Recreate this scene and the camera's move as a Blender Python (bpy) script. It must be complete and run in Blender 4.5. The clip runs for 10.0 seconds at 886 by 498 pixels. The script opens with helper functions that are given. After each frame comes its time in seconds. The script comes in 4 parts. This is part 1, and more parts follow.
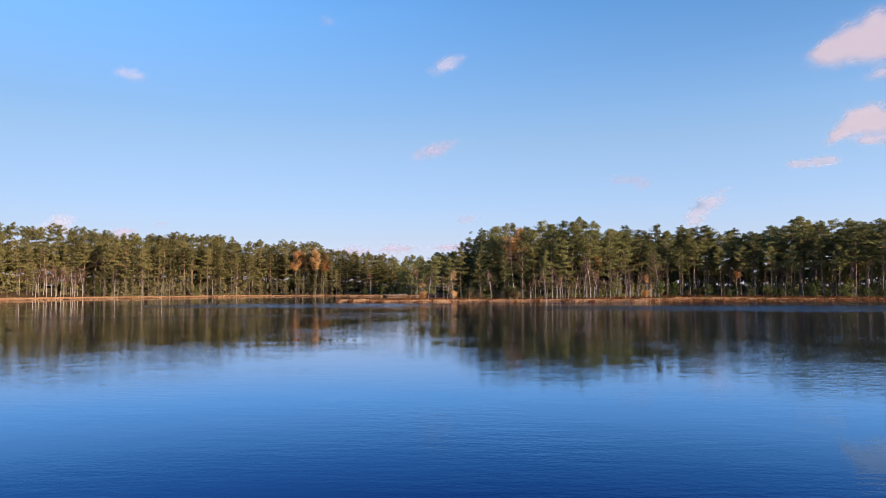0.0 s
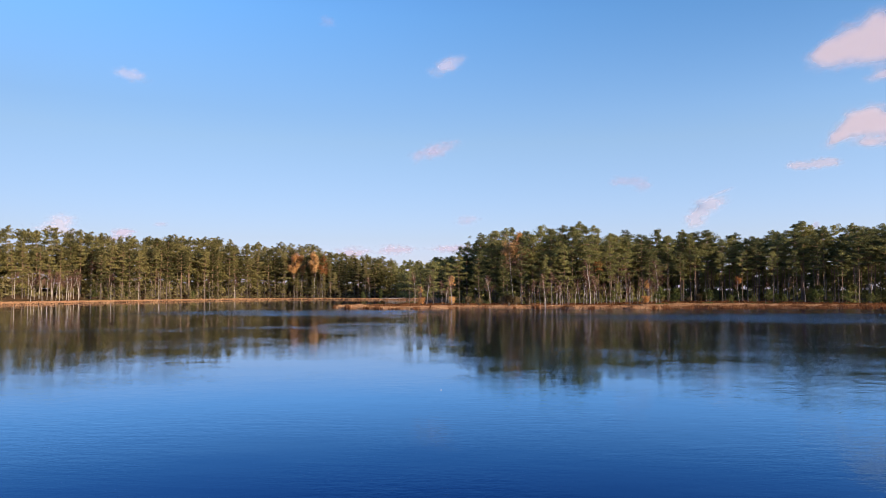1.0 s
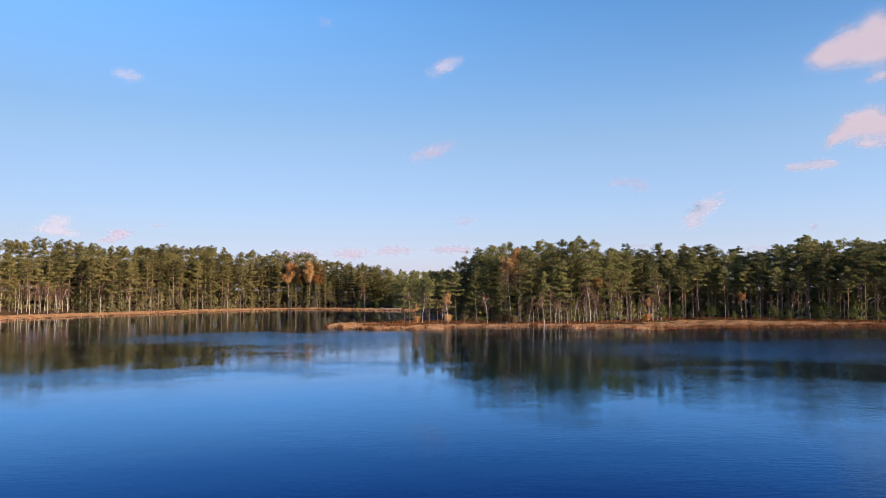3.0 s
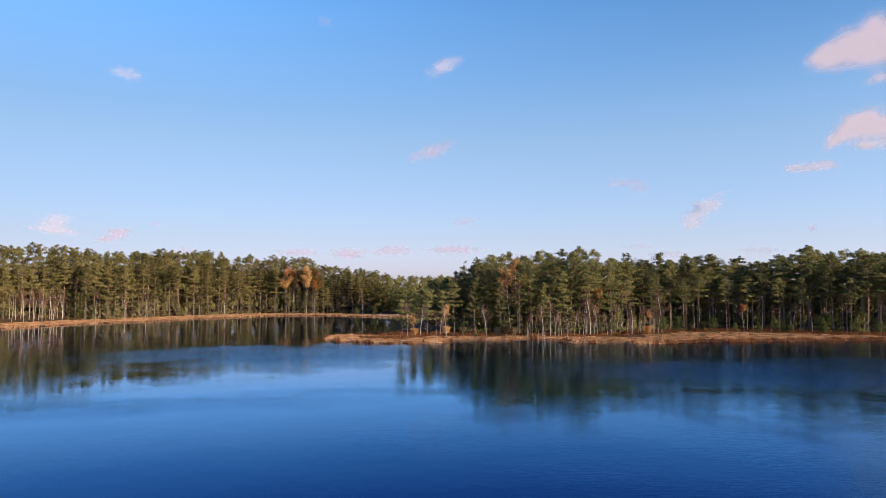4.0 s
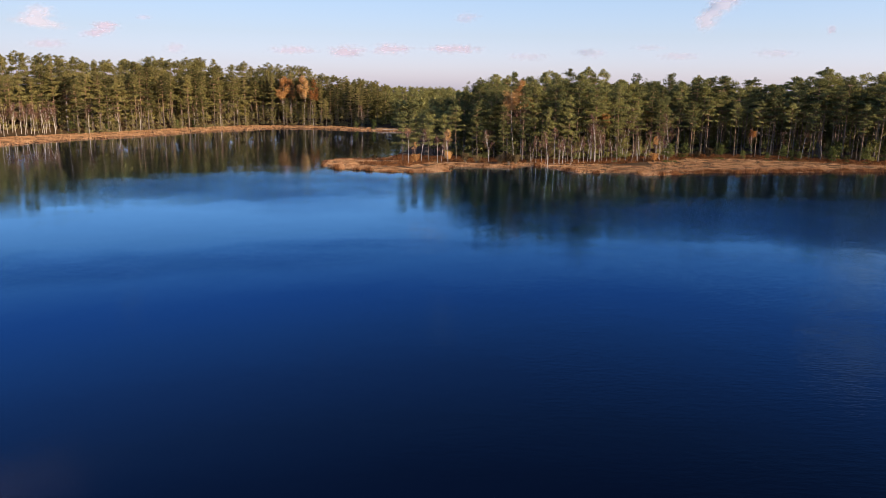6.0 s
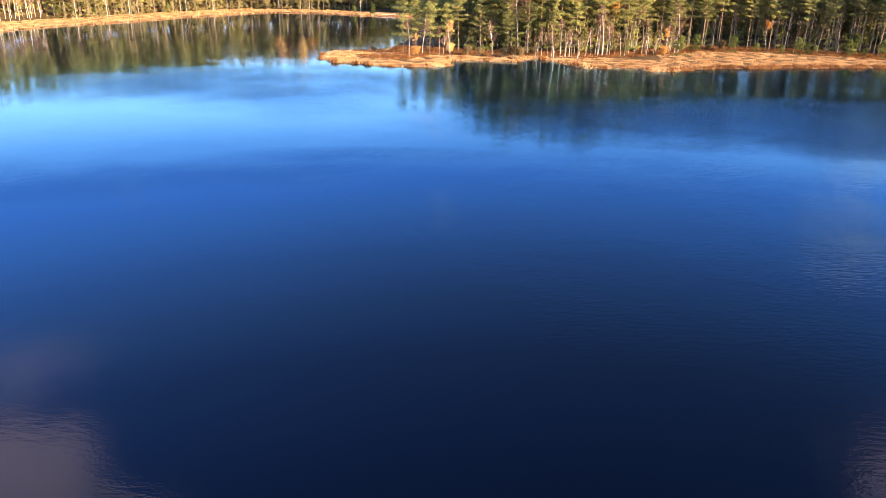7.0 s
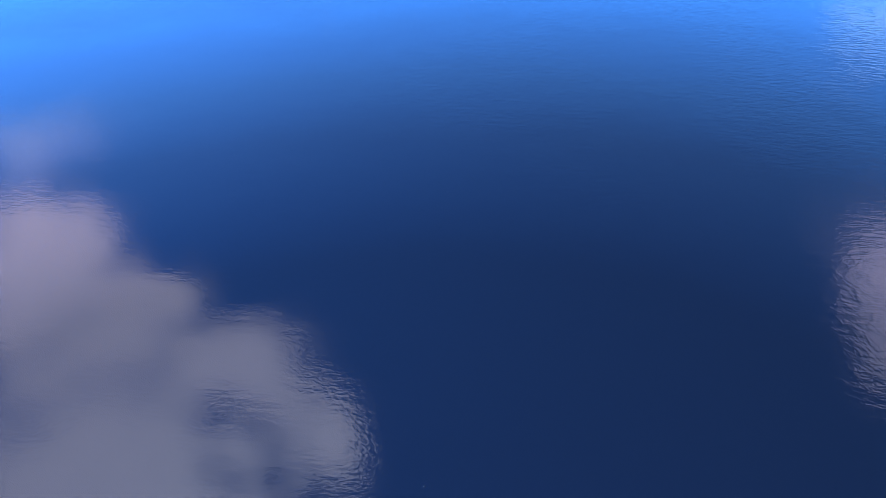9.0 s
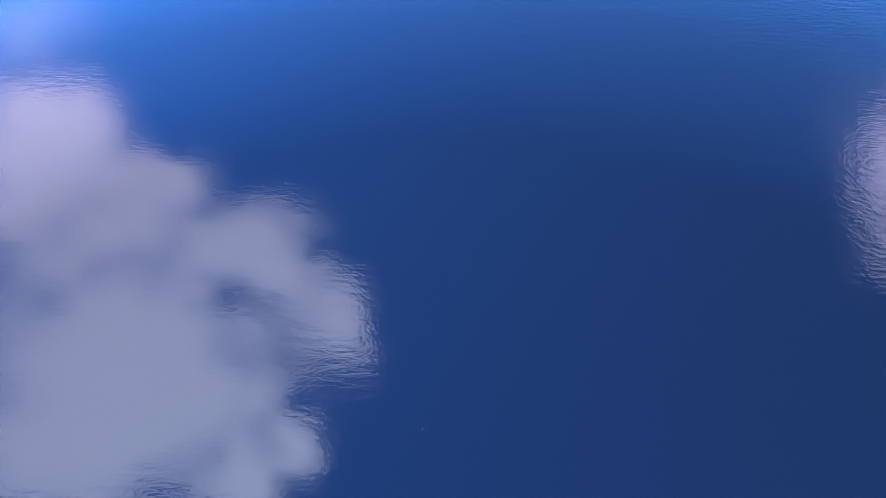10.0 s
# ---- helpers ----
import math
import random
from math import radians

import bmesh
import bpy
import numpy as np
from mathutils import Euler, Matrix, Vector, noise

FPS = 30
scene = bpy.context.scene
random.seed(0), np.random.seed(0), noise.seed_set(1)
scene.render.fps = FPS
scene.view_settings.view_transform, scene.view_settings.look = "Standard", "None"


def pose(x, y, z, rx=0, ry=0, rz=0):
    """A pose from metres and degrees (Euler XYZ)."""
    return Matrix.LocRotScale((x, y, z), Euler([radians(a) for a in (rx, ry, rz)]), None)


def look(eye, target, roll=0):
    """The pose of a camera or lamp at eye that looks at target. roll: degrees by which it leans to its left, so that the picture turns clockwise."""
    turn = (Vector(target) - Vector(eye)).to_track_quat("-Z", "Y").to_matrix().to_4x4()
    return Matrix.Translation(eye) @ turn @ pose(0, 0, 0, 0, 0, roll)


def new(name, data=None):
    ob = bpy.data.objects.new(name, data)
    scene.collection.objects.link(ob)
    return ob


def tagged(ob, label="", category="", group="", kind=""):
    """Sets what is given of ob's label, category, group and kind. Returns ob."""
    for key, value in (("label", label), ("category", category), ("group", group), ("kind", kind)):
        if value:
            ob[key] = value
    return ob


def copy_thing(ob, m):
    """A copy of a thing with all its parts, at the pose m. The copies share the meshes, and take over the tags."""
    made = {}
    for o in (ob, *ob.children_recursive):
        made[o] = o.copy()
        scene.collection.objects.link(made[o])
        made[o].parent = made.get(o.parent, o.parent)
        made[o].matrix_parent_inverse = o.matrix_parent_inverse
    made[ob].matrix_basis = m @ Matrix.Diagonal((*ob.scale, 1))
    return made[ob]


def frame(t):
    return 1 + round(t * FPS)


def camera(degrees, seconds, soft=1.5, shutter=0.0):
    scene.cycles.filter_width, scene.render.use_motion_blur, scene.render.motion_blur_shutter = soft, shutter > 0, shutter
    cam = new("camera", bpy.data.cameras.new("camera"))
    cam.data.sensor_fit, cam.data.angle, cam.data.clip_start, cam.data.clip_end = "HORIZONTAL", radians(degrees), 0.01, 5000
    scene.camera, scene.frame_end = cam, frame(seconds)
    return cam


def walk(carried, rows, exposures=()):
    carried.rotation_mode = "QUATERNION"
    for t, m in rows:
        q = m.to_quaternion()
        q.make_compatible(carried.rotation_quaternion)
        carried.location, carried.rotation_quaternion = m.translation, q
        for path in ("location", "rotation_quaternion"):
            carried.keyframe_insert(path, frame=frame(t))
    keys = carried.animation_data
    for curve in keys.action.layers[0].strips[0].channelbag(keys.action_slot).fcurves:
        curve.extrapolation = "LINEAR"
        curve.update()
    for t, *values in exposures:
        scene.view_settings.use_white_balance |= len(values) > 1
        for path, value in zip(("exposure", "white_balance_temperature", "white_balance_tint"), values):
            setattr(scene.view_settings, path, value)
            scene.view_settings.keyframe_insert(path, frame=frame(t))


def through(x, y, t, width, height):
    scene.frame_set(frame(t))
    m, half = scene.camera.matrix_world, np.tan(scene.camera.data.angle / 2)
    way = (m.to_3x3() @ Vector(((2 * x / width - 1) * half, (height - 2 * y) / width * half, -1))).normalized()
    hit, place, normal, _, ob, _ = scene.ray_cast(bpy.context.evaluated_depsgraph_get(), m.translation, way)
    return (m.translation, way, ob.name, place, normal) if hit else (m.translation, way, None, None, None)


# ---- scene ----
# camera and its flight: it rises from just above the water, drifts ahead, then tips down
cam = camera(63.0, 10.0, soft=0.5)
PATH = [
    (0, (0.482, 0.025, 2.90), (0.386, 2.02, 3.011), -0.1),
    (0.5, (0.680, 0.950, 3.37), (0.583, 2.945, 3.484), -0.1),
    (1, (0.780, 1.930, 4.047), (0.684, 3.925, 4.160), 0.0),
    (1.5, (0.820, 3.050, 4.870), (0.726, 5.044, 4.984), 0.0),
    (2, (0.917, 4.220, 5.830), (0.824, 6.214, 5.944), 0.0),
    (2.5, (1.040, 5.369, 6.880), (0.949, 7.363, 6.994), 0.0),
    (4, (1.000, 8.350, 10.859), (0.913, 10.345, 10.971), 0.2),
    (4.5, (0.760, 9.120, 12.220), (0.676, 11.116, 12.313), 0.4),
    (5, (0.580, 9.900, 13.594), (0.497, 11.898, 13.573), 0.5),
    (5.5, (0.650, 10.800, 14.880), (0.567, 12.785, 14.651), 0.7),
    (5.7, (0.600, 11.150, 15.330), (0.518, 13.123, 15.015), 0.75),
    (7, (0.388, 13.480, 18.200), (0.314, 15.340, 17.469), 1.2),
    (7.5, (0.230, 14.333, 19.000), (0.162, 16.135, 18.136), 1.2),
    (8, (0.160, 15.168, 19.990), (0.098, 16.905, 19.000), 1.28),
    (8.5, (0.190, 16.040, 21.250), (0.130, 17.690, 20.121), 1.44),
    (9, (0.320, 16.860, 22.620), (0.258, 18.414, 21.362), 1.57),
    (9.5, (0.426, 17.557, 23.970), (0.364, 19.006, 22.592), 1.65),
    (10, (0.486, 18.111, 25.254), (0.425, 19.445, 23.765), 1.64),
]
EXPOSURES = [(0, 1.0, 6500, 10), (5, 0.96, 6500, 10), (5.7, 1.02, 6700, 10), (6.4, 1.45, 7400, 8), (7, 2.72, 8200, 6), (7.5, 3.2, 8200, 4), (8, 3.65, 8200, 3), (8.5, 4.1, 7900, 2), (9, 4.5, 7400, 0), (10, 5.22, 7000, 0)]
walk(cam, [(t, look(*row)) for t, *row in PATH], EXPOSURES)

# ---- daylight ----
SUN_AZ, SUN_EL = radians(115), radians(16.5)      # clockwise from +y
world = bpy.data.worlds.new("sky")
scene.world = world
world.use_nodes = True
wn = world.node_tree
sky = wn.nodes.new("ShaderNodeTexSky")
sky.sky_type = "NISHITA"
sky.sun_disc = False
sky.sun_elevation, sky.sun_rotation = SUN_EL, SUN_AZ
sky.air_density, sky.dust_density, sky.ozone_density = 1.0, 0.6, 2.5
# clear autumn air: paler and cooler at the horizon, deeper blue above
wtc = wn.nodes.new("ShaderNodeTexCoord")
wsep = wn.nodes.new("ShaderNodeSeparateXYZ")
wn.links.new(wtc.outputs["Generated"], wsep.inputs[0])
tone = wn.nodes.new("ShaderNodeValToRGB")
while len(tone.color_ramp.elements) < 6:
    tone.color_ramp.elements.new(0.5)
for e, (p, c) in zip(tone.color_ramp.elements, [(0.0, (0.525, 0.515, 0.92)), (0.07, (0.53, 0.49, 0.655)), (0.2, (0.615, 0.60, 0.65)), (0.36, (0.48, 0.69, 0.86)), (0.6, (0.22, 0.56, 1.0)), (1.0, (0.20, 0.54, 1.1))]):
    e.position, e.color = p, (*c, 1)
wn.links.new(wsep.outputs[2], tone.inputs[0])
wmul = wn.nodes.new("ShaderNodeMix")
wmul.data_type, wmul.blend_type = "RGBA", "MULTIPLY"
wmul.inputs[0].default_value = 1.0
wn.links.new(sky.outputs[0], wmul.inputs[6])
wn.links.new(tone.outputs[0], wmul.inputs[7])
# haze: a little brighter on the sun's side of the sky
wdot = wn.nodes.new("ShaderNodeVectorMath")
wdot.operation = "DOT_PRODUCT"
wdot.inputs[1].default_value = (math.sin(SUN_AZ), math.cos(SUN_AZ), 0)
wn.links.new(wtc.outputs["Generated"], wdot.inputs[0])
whaze = wn.nodes.new("ShaderNodeMath")
whaze.operation = "MULTIPLY_ADD"
whaze.inputs[1].default_value, whaze.inputs[2].default_value = 0.52, 0.32
wn.links.new(wdot.outputs["Value"], whaze.inputs[0])
wthin = wn.nodes.new("ShaderNodeMath")
wthin.operation, wthin.use_clamp = "MULTIPLY_ADD", True
wthin.inputs[1].default_value, wthin.inputs[2].default_value = -1.7, 1.1
wn.links.new(wsep.outputs[2], wthin.inputs[0])
wgain = wn.nodes.new("ShaderNodeMath")
wgain.operation = "MULTIPLY_ADD"
wgain.inputs[2].default_value = 1.0
wn.links.new(whaze.outputs[0], wgain.inputs[0])
wn.links.new(wthin.outputs[0], wgain.inputs[1])
wscale = wn.nodes.new("ShaderNodeVectorMath")
wscale.operation = "SCALE"
wn.links.new(wmul.outputs[2], wscale.inputs[0])
# higher up the sky is paler on the west side
whigh = wn.nodes.new("ShaderNodeMath")
whigh.operation, whigh.use_clamp = "MULTIPLY_ADD", True
whigh.inputs[1].default_value, whigh.inputs[2].default_value = 4.2, -1.0
wn.links.new(wsep.outputs[2], whigh.inputs[0])
wwest = wn.nodes.new("ShaderNodeMath")
wwest.operation = "MULTIPLY"
wwest.inputs[1].default_value = -0.85
wn.links.new(wsep.outputs[0], wwest.inputs[0])
wpale = wn.nodes.new("ShaderNodeMath")
wpale.operation = "MULTIPLY_ADD"
wn.links.new(whigh.outputs[0], wpale.inputs[0])
wn.links.new(wwest.outputs[0], wpale.inputs[1])
wn.links.new(wgain.outputs[0], wpale.inputs[2])
# and a little darker away from the north
wside = wn.nodes.new("ShaderNodeMath")
wside.operation = "MULTIPLY"
wn.links.new(wsep.outputs[0], wside.inputs[0])
wn.links.new(wsep.outputs[0], wside.inputs[1])
wdim = wn.nodes.new("ShaderNodeMath")
wdim.operation = "MULTIPLY_ADD"
wdim.inputs[1].default_value, wdim.inputs[2].default_value = -0.38, 1.075
wn.links.new(wside.outputs[0], wdim.inputs[0])
wall = wn.nodes.new("ShaderNodeMath")
wall.operation = "MULTIPLY"
wn.links.new(wdim.outputs[0], wall.inputs[0])
wn.links.new(wpale.outputs[0], wall.inputs[1])
wn.links.new(wall.outputs[0], wscale.inputs["Scale"])
wn.links.new(wscale.outputs[0], wn.nodes["Background"].inputs[0])
wn.nodes["Background"].inputs[1].default_value = 0.134
sun_data = bpy.data.lights.new("sun", "SUN")
sun_data.energy, sun_data.angle, sun_data.color = 5.0, radians(0.5), (1.0, 0.81, 0.61)
sun = new("sun", sun_data)
to_sun = Vector((math.sin(SUN_AZ) * math.cos(SUN_EL), math.cos(SUN_AZ) * math.cos(SUN_EL), math.sin(SUN_EL)))
sun.matrix_world = look(to_sun * 300, (0, 0, 0))


# ---- materials ----
def material(name):
    m = bpy.data.materials.new(name)
    m.use_nodes = True
    nt = m.node_tree
    return m, nt, nt.nodes["Principled BSDF"]


def node(nt, kind, **values):
    n = nt.nodes.new(kind)
    for k, v in values.items():
        n.inputs[k.replace("_", " ")].default_value = v
    return n


def noise_tex(nt, scale, detail=4.0, vec=None, rough=0.55):
    n = node(nt, "ShaderNodeTexNoise", Scale=scale, Detail=detail, Roughness=rough)
    if vec is not None:
        nt.links.new(vec, n.inputs["Vector"])
    return n


def ramp(nt, fac, stops):
    r = nt.nodes.new("ShaderNodeValToRGB")
    el = r.color_ramp.elements
    while len(el) < len(stops):
        el.new(0.5)
    for e, (p, c) in zip(el, stops):
        e.position, e.color = p, (*c, 1)
    nt.links.new(fac, r.inputs[0])
    return r.outputs[0]


def maths(nt, op, a, b=None, clamp=False):
    n = nt.nodes.new("ShaderNodeMath")
    n.operation, n.use_clamp = op, clamp
    for i, v in enumerate((a, b)):
        if v is None:
            continue
        if isinstance(v, (int, float)):
            n.inputs[i].default_value = v
        else:
            nt.links.new(v, n.inputs[i])
    return n.outputs[0]


def mix_colour(nt, fac, a, b, blend="MIX"):
    n = nt.nodes.new("ShaderNodeMix")
    n.data_type, n.blend_type = "RGBA", blend
    for k, v in ((0, fac), (6, a), (7, b)):
        if isinstance(v, (int, float)):
            n.inputs[k].default_value = v
        elif isinstance(v, tuple):
            n.inputs[k].default_value = (*v, 1)
        else:
            nt.links.new(v, n.inputs[k])
    return n.outputs[2]


def position(nt):
    return nt.nodes.new("ShaderNodeNewGeometry").outputs["Position"]


def leafy(name, dark, mid, light, through=0.25, scale=0.26, grain=0.24, single=0.75):
    """Foliage: colour varies from plant to plant, from spray to spray, and over the crown."""
    m, nt, b = material(name)
    geo = nt.nodes.new("ShaderNodeNewGeometry")
    info = nt.nodes.new("ShaderNodeObjectInfo")
    big = noise_tex(nt, scale, 3, geo.outputs["Position"])
    v = maths(nt, "ADD", maths(nt, "MULTIPLY", geo.outputs["Random Per Island"], grain), maths(nt, "ADD", maths(nt, "MULTIPLY", big.outputs[0], 0.9), -grain / 2))
    v = maths(nt, "ADD", v, maths(nt, "MULTIPLY", maths(nt, "SUBTRACT", info.outputs["Random"], 0.4), single), True)
    col = ramp(nt, v, [(0.2, dark), (0.45, mid), (0.75, light)])
    nt.nodes.remove(b)
    dif = nt.nodes.new("ShaderNodeBsdfDiffuse")
    tra = nt.nodes.new("ShaderNodeBsdfTranslucent")
    mx = nt.nodes.new("ShaderNodeMixShader")
    mx.inputs[0].default_value = through
    nt.links.new(col, dif.inputs[0])
    nt.links.new(col, tra.inputs[0])
    nt.links.new(dif.outputs[0], mx.inputs[1])
    nt.links.new(tra.outputs[0], mx.inputs[2])
    nt.links.new(mx.outputs[0], nt.nodes["Material Output"].inputs[0])
    return m


def bark(name, low, high, split, rough=0.9, scale=3.0):
    """Bark whose colour changes with height on the trunk, with flakes and furrows."""
    m, nt, b = material(name)
    tc = nt.nodes.new("ShaderNodeTexCoord")
    sep = nt.nodes.new("ShaderNodeSeparateXYZ")
    nt.links.new(tc.outputs["Object"], sep.inputs[0])
    n = noise_tex(nt, scale, 6, tc.outputs["Object"], 0.7)
    h = maths(nt, "ADD", maths(nt, "DIVIDE", sep.outputs[2], split), maths(nt, "MULTIPLY", maths(nt, "SUBTRACT", n.outputs[0], 0.5), 0.7))
    base = mix_colour(nt, maths(nt, "SMOOTH_MIN", maths(nt, "MAXIMUM", maths(nt, "SUBTRACT", h, 0.4), 0.0), 1.0), low, high)
    col = mix_colour(nt, 0.75, base, ramp(nt, n.outputs[0], [(0.3, (0.35, 0.33, 0.3)), (0.6, (1, 1, 1))]), "MULTIPLY")
    nt.links.new(col, b.inputs["Base Color"])
    b.inputs["Roughness"].default_value = rough
    bump = node(nt, "ShaderNodeBump", Strength=0.6, Distance=0.03)
    nt.links.new(n.outputs[0], bump.inputs["Height"])
    nt.links.new(bump.outputs[0], b.inputs["Normal"])
    return m


NEEDLES = leafy("pine_needles", (0.074, 0.077, 0.033), (0.147, 0.144, 0.054), (0.244, 0.225, 0.080), 0.42)
NEEDLES_WARM = leafy("pine_needles_olive", (0.070, 0.065, 0.026), (0.142, 0.126, 0.046), (0.240, 0.202, 0.074), 0.38)
NEEDLES_YOUNG = leafy("young_pine_needles", (0.034, 0.042, 0.014), (0.064, 0.074, 0.024), (0.110, 0.116, 0.038))
TWIGS = leafy("birch_twigs", (0.06, 0.030, 0.024), (0.12, 0.060, 0.046), (0.19, 0.10, 0.075), 0.1)
RUST = leafy("autumn_birch_leaves", (0.28, 0.115, 0.042), (0.48, 0.245, 0.090), (0.60, 0.36, 0.150), 0.45)
SEDGE = leafy("dry_sedge", (0.13, 0.058, 0.032), (0.41, 0.220, 0.110), (0.60, 0.390, 0.225), 0.25, 0.35, 0.2, 0.05)
HEATH = leafy("red_brown_heath", (0.075, 0.035, 0.016), (0.17, 0.070, 0.030), (0.28, 0.13, 0.05), 0.2, 0.4, 0.3, 0.05)
UNDERWOOD = leafy("brown_and_green_underwood", (0.070, 0.058, 0.026), (0.145, 0.118, 0.054), (0.22, 0.18, 0.085), 0.2)
SCRUB = leafy("bare_willow_scrub", (0.05, 0.034, 0.018), (0.10, 0.070, 0.036), (0.17, 0.12, 0.06), 0.15, 0.6)
PINE_BARK = bark("pine_bark", (0.145, 0.11, 0.088), (0.33, 0.19, 0.112), 8.0)
BIRCH_BARK = bark("birch_bark", (0.40, 0.355, 0.32), (0.55, 0.49, 0.44), 4.0, 0.7, 5.0)
DEAD_WOOD = bark("grey_dead_wood", (0.34, 0.30, 0.27), (0.42, 0.37, 0.33), 6.0)


def ground_material():
    m, nt, b = material("forest_floor_and_bog")
    pos = position(nt)
    big = noise_tex(nt, 0.06, 4, pos)
    mid = noise_tex(nt, 0.6, 5, pos)
    fine = noise_tex(nt, 6.0, 6, pos)
    v = maths(nt, "ADD", maths(nt, "MULTIPLY", big.outputs[0], 0.5), maths(nt, "MULTIPLY", mid.outputs[0], 0.5))
    col = ramp(nt, v, [(0.3, (0.030, 0.024, 0.012)), (0.5, (0.075, 0.045, 0.022)), (0.7, (0.13, 0.075, 0.035))])
    col = mix_colour(nt, 0.7, col, ramp(nt, fine.outputs[0], [(0.3, (0.45, 0.42, 0.4)), (0.65, (1, 1, 1))]), "MULTIPLY")
    nt.links.new(col, b.inputs["Base Color"])
    b.inputs["Roughness"].default_value = 0.95
    b.inputs["Specular IOR Level"].default_value = 0.1
    bump = node(nt, "ShaderNodeBump", Strength=0.8, Distance=0.12)
    nt.links.new(fine.outputs[0], bump.inputs["Height"])
    nt.links.new(bump.outputs[0], b.inputs["Normal"])
    return m


def water_material():
    """Dark peaty lake water: a calm mirror with fine ripples, and breeze patches where the ripples are steeper and the
    gloss colour darkened.
    """
    m, nt, b = material("lake_water")
    pos = position(nt)
    # breeze patches: centre x, y, half length, half width, turn, strength
    warp = noise_tex(nt, 0.03, 4, pos)
    wv = nt.nodes.new("ShaderNodeVectorMath")
    wv.operation = "MULTIPLY_ADD"
    wv.inputs[1].default_value = (26, 26, 0)
    nt.links.new(warp.outputs["Color"], wv.inputs[0])
    nt.links.new(pos, wv.inputs[2])
    total = None
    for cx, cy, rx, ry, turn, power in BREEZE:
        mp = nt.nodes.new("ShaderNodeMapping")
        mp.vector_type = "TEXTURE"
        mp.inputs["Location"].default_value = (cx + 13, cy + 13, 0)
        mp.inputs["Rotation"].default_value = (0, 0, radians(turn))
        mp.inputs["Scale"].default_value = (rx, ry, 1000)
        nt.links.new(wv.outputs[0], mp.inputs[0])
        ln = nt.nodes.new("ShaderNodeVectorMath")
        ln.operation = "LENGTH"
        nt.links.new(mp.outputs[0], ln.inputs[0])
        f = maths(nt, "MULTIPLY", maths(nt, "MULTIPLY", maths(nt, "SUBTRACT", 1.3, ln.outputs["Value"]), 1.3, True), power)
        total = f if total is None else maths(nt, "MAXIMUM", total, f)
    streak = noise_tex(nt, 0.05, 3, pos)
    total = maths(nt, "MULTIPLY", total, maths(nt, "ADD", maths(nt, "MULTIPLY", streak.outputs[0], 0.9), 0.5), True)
    # ripples run across the wind
    mp = nt.nodes.new("ShaderNodeMapping")
    mp.inputs["Rotation"].default_value = (0, 0, radians(-12))
    mp.inputs["Scale"].default_value = (0.6, 1.0, 1.0)
    nt.links.new(pos, mp.inputs[0])
    small = noise_tex(nt, 9.0, 2, mp.outputs[0])
    mp2 = nt.nodes.new("ShaderNodeMapping")
    mp2.inputs["Rotation"].default_value = (0, 0, radians(8))
    mp2.inputs["Scale"].default_value = (0.35, 1.0, 1.0)
    nt.links.new(pos, mp2.inputs[0])
    wave = noise_tex(nt, 3.1, 1.5, mp2.outputs[0])
    swell = noise_tex(nt, 0.7, 2, mp.outputs[0])
    # the fine ripples come and go over the lake
    gust = noise_tex(nt, 0.11, 3, pos)
    fresh = maths(nt, "MULTIPLY", maths(nt, "SUBTRACT", gust.outputs[0], 0.36), 3.2, True)
    h = maths(nt, "ADD", maths(nt, "MULTIPLY", small.outputs[0], maths(nt, "MULTIPLY", fresh, 0.5)), maths(nt, "MULTIPLY", swell.outputs[0], 0.3))
    h = maths(nt, "ADD", h, maths(nt, "MULTIPLY", wave.outputs[0], maths(nt, "ADD", maths(nt, "MULTIPLY", total, 1.2), maths(nt, "MULTIPLY", fresh, 0.8))))
    bump = nt.nodes.new("ShaderNodeBump")
    bump.inputs["Distance"].default_value = 0.3
    nt.links.new(h, bump.inputs["Height"])
    nt.links.new(maths(nt, "ADD", maths(nt, "MULTIPLY", total, 0.10), 0.028), bump.inputs["Strength"])
    # gloss: a full mirror at a glancing look, tinted faint and blue from above, over dark peaty water
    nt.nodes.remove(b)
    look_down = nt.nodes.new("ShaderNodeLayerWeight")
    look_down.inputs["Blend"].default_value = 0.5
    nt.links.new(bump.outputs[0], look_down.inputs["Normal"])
    # wavelets turn their faces to the eye: a patch's dimmer reflection is painted into the gloss colour
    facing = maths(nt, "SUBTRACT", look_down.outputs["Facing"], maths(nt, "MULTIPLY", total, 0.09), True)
    # the deep blue of the reflections is painted into the gloss colour
    gloss_tint = ramp(nt, facing, [(0.0, (0.0066, 0.0108, 0.0160)), (0.36, (0.0066, 0.0094, 0.0148)), (0.5, (0.0150, 0.0192, 0.0305)), (0.565, (0.0205, 0.0315, 0.0530)), (0.625, (0.0225, 0.045, 0.090)), (0.675, (0.0240, 0.067, 0.148)),
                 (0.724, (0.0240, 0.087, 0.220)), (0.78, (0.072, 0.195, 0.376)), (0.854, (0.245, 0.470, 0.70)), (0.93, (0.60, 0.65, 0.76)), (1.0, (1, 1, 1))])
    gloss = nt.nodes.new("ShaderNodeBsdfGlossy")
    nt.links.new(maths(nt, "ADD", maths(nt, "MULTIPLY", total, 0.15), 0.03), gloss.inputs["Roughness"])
    nt.links.new(gloss_tint, gloss.inputs["Color"])
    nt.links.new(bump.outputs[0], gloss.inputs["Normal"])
    deep = nt.nodes.new("ShaderNodeBsdfDiffuse")
    deep.inputs["Color"].default_value = (0.0005, 0.0010, 0.0026, 1)
    both = nt.nodes.new("ShaderNodeAddShader")
    nt.links.new(deep.outputs[0], both.inputs[0])
    nt.links.new(gloss.outputs[0], both.inputs[1])
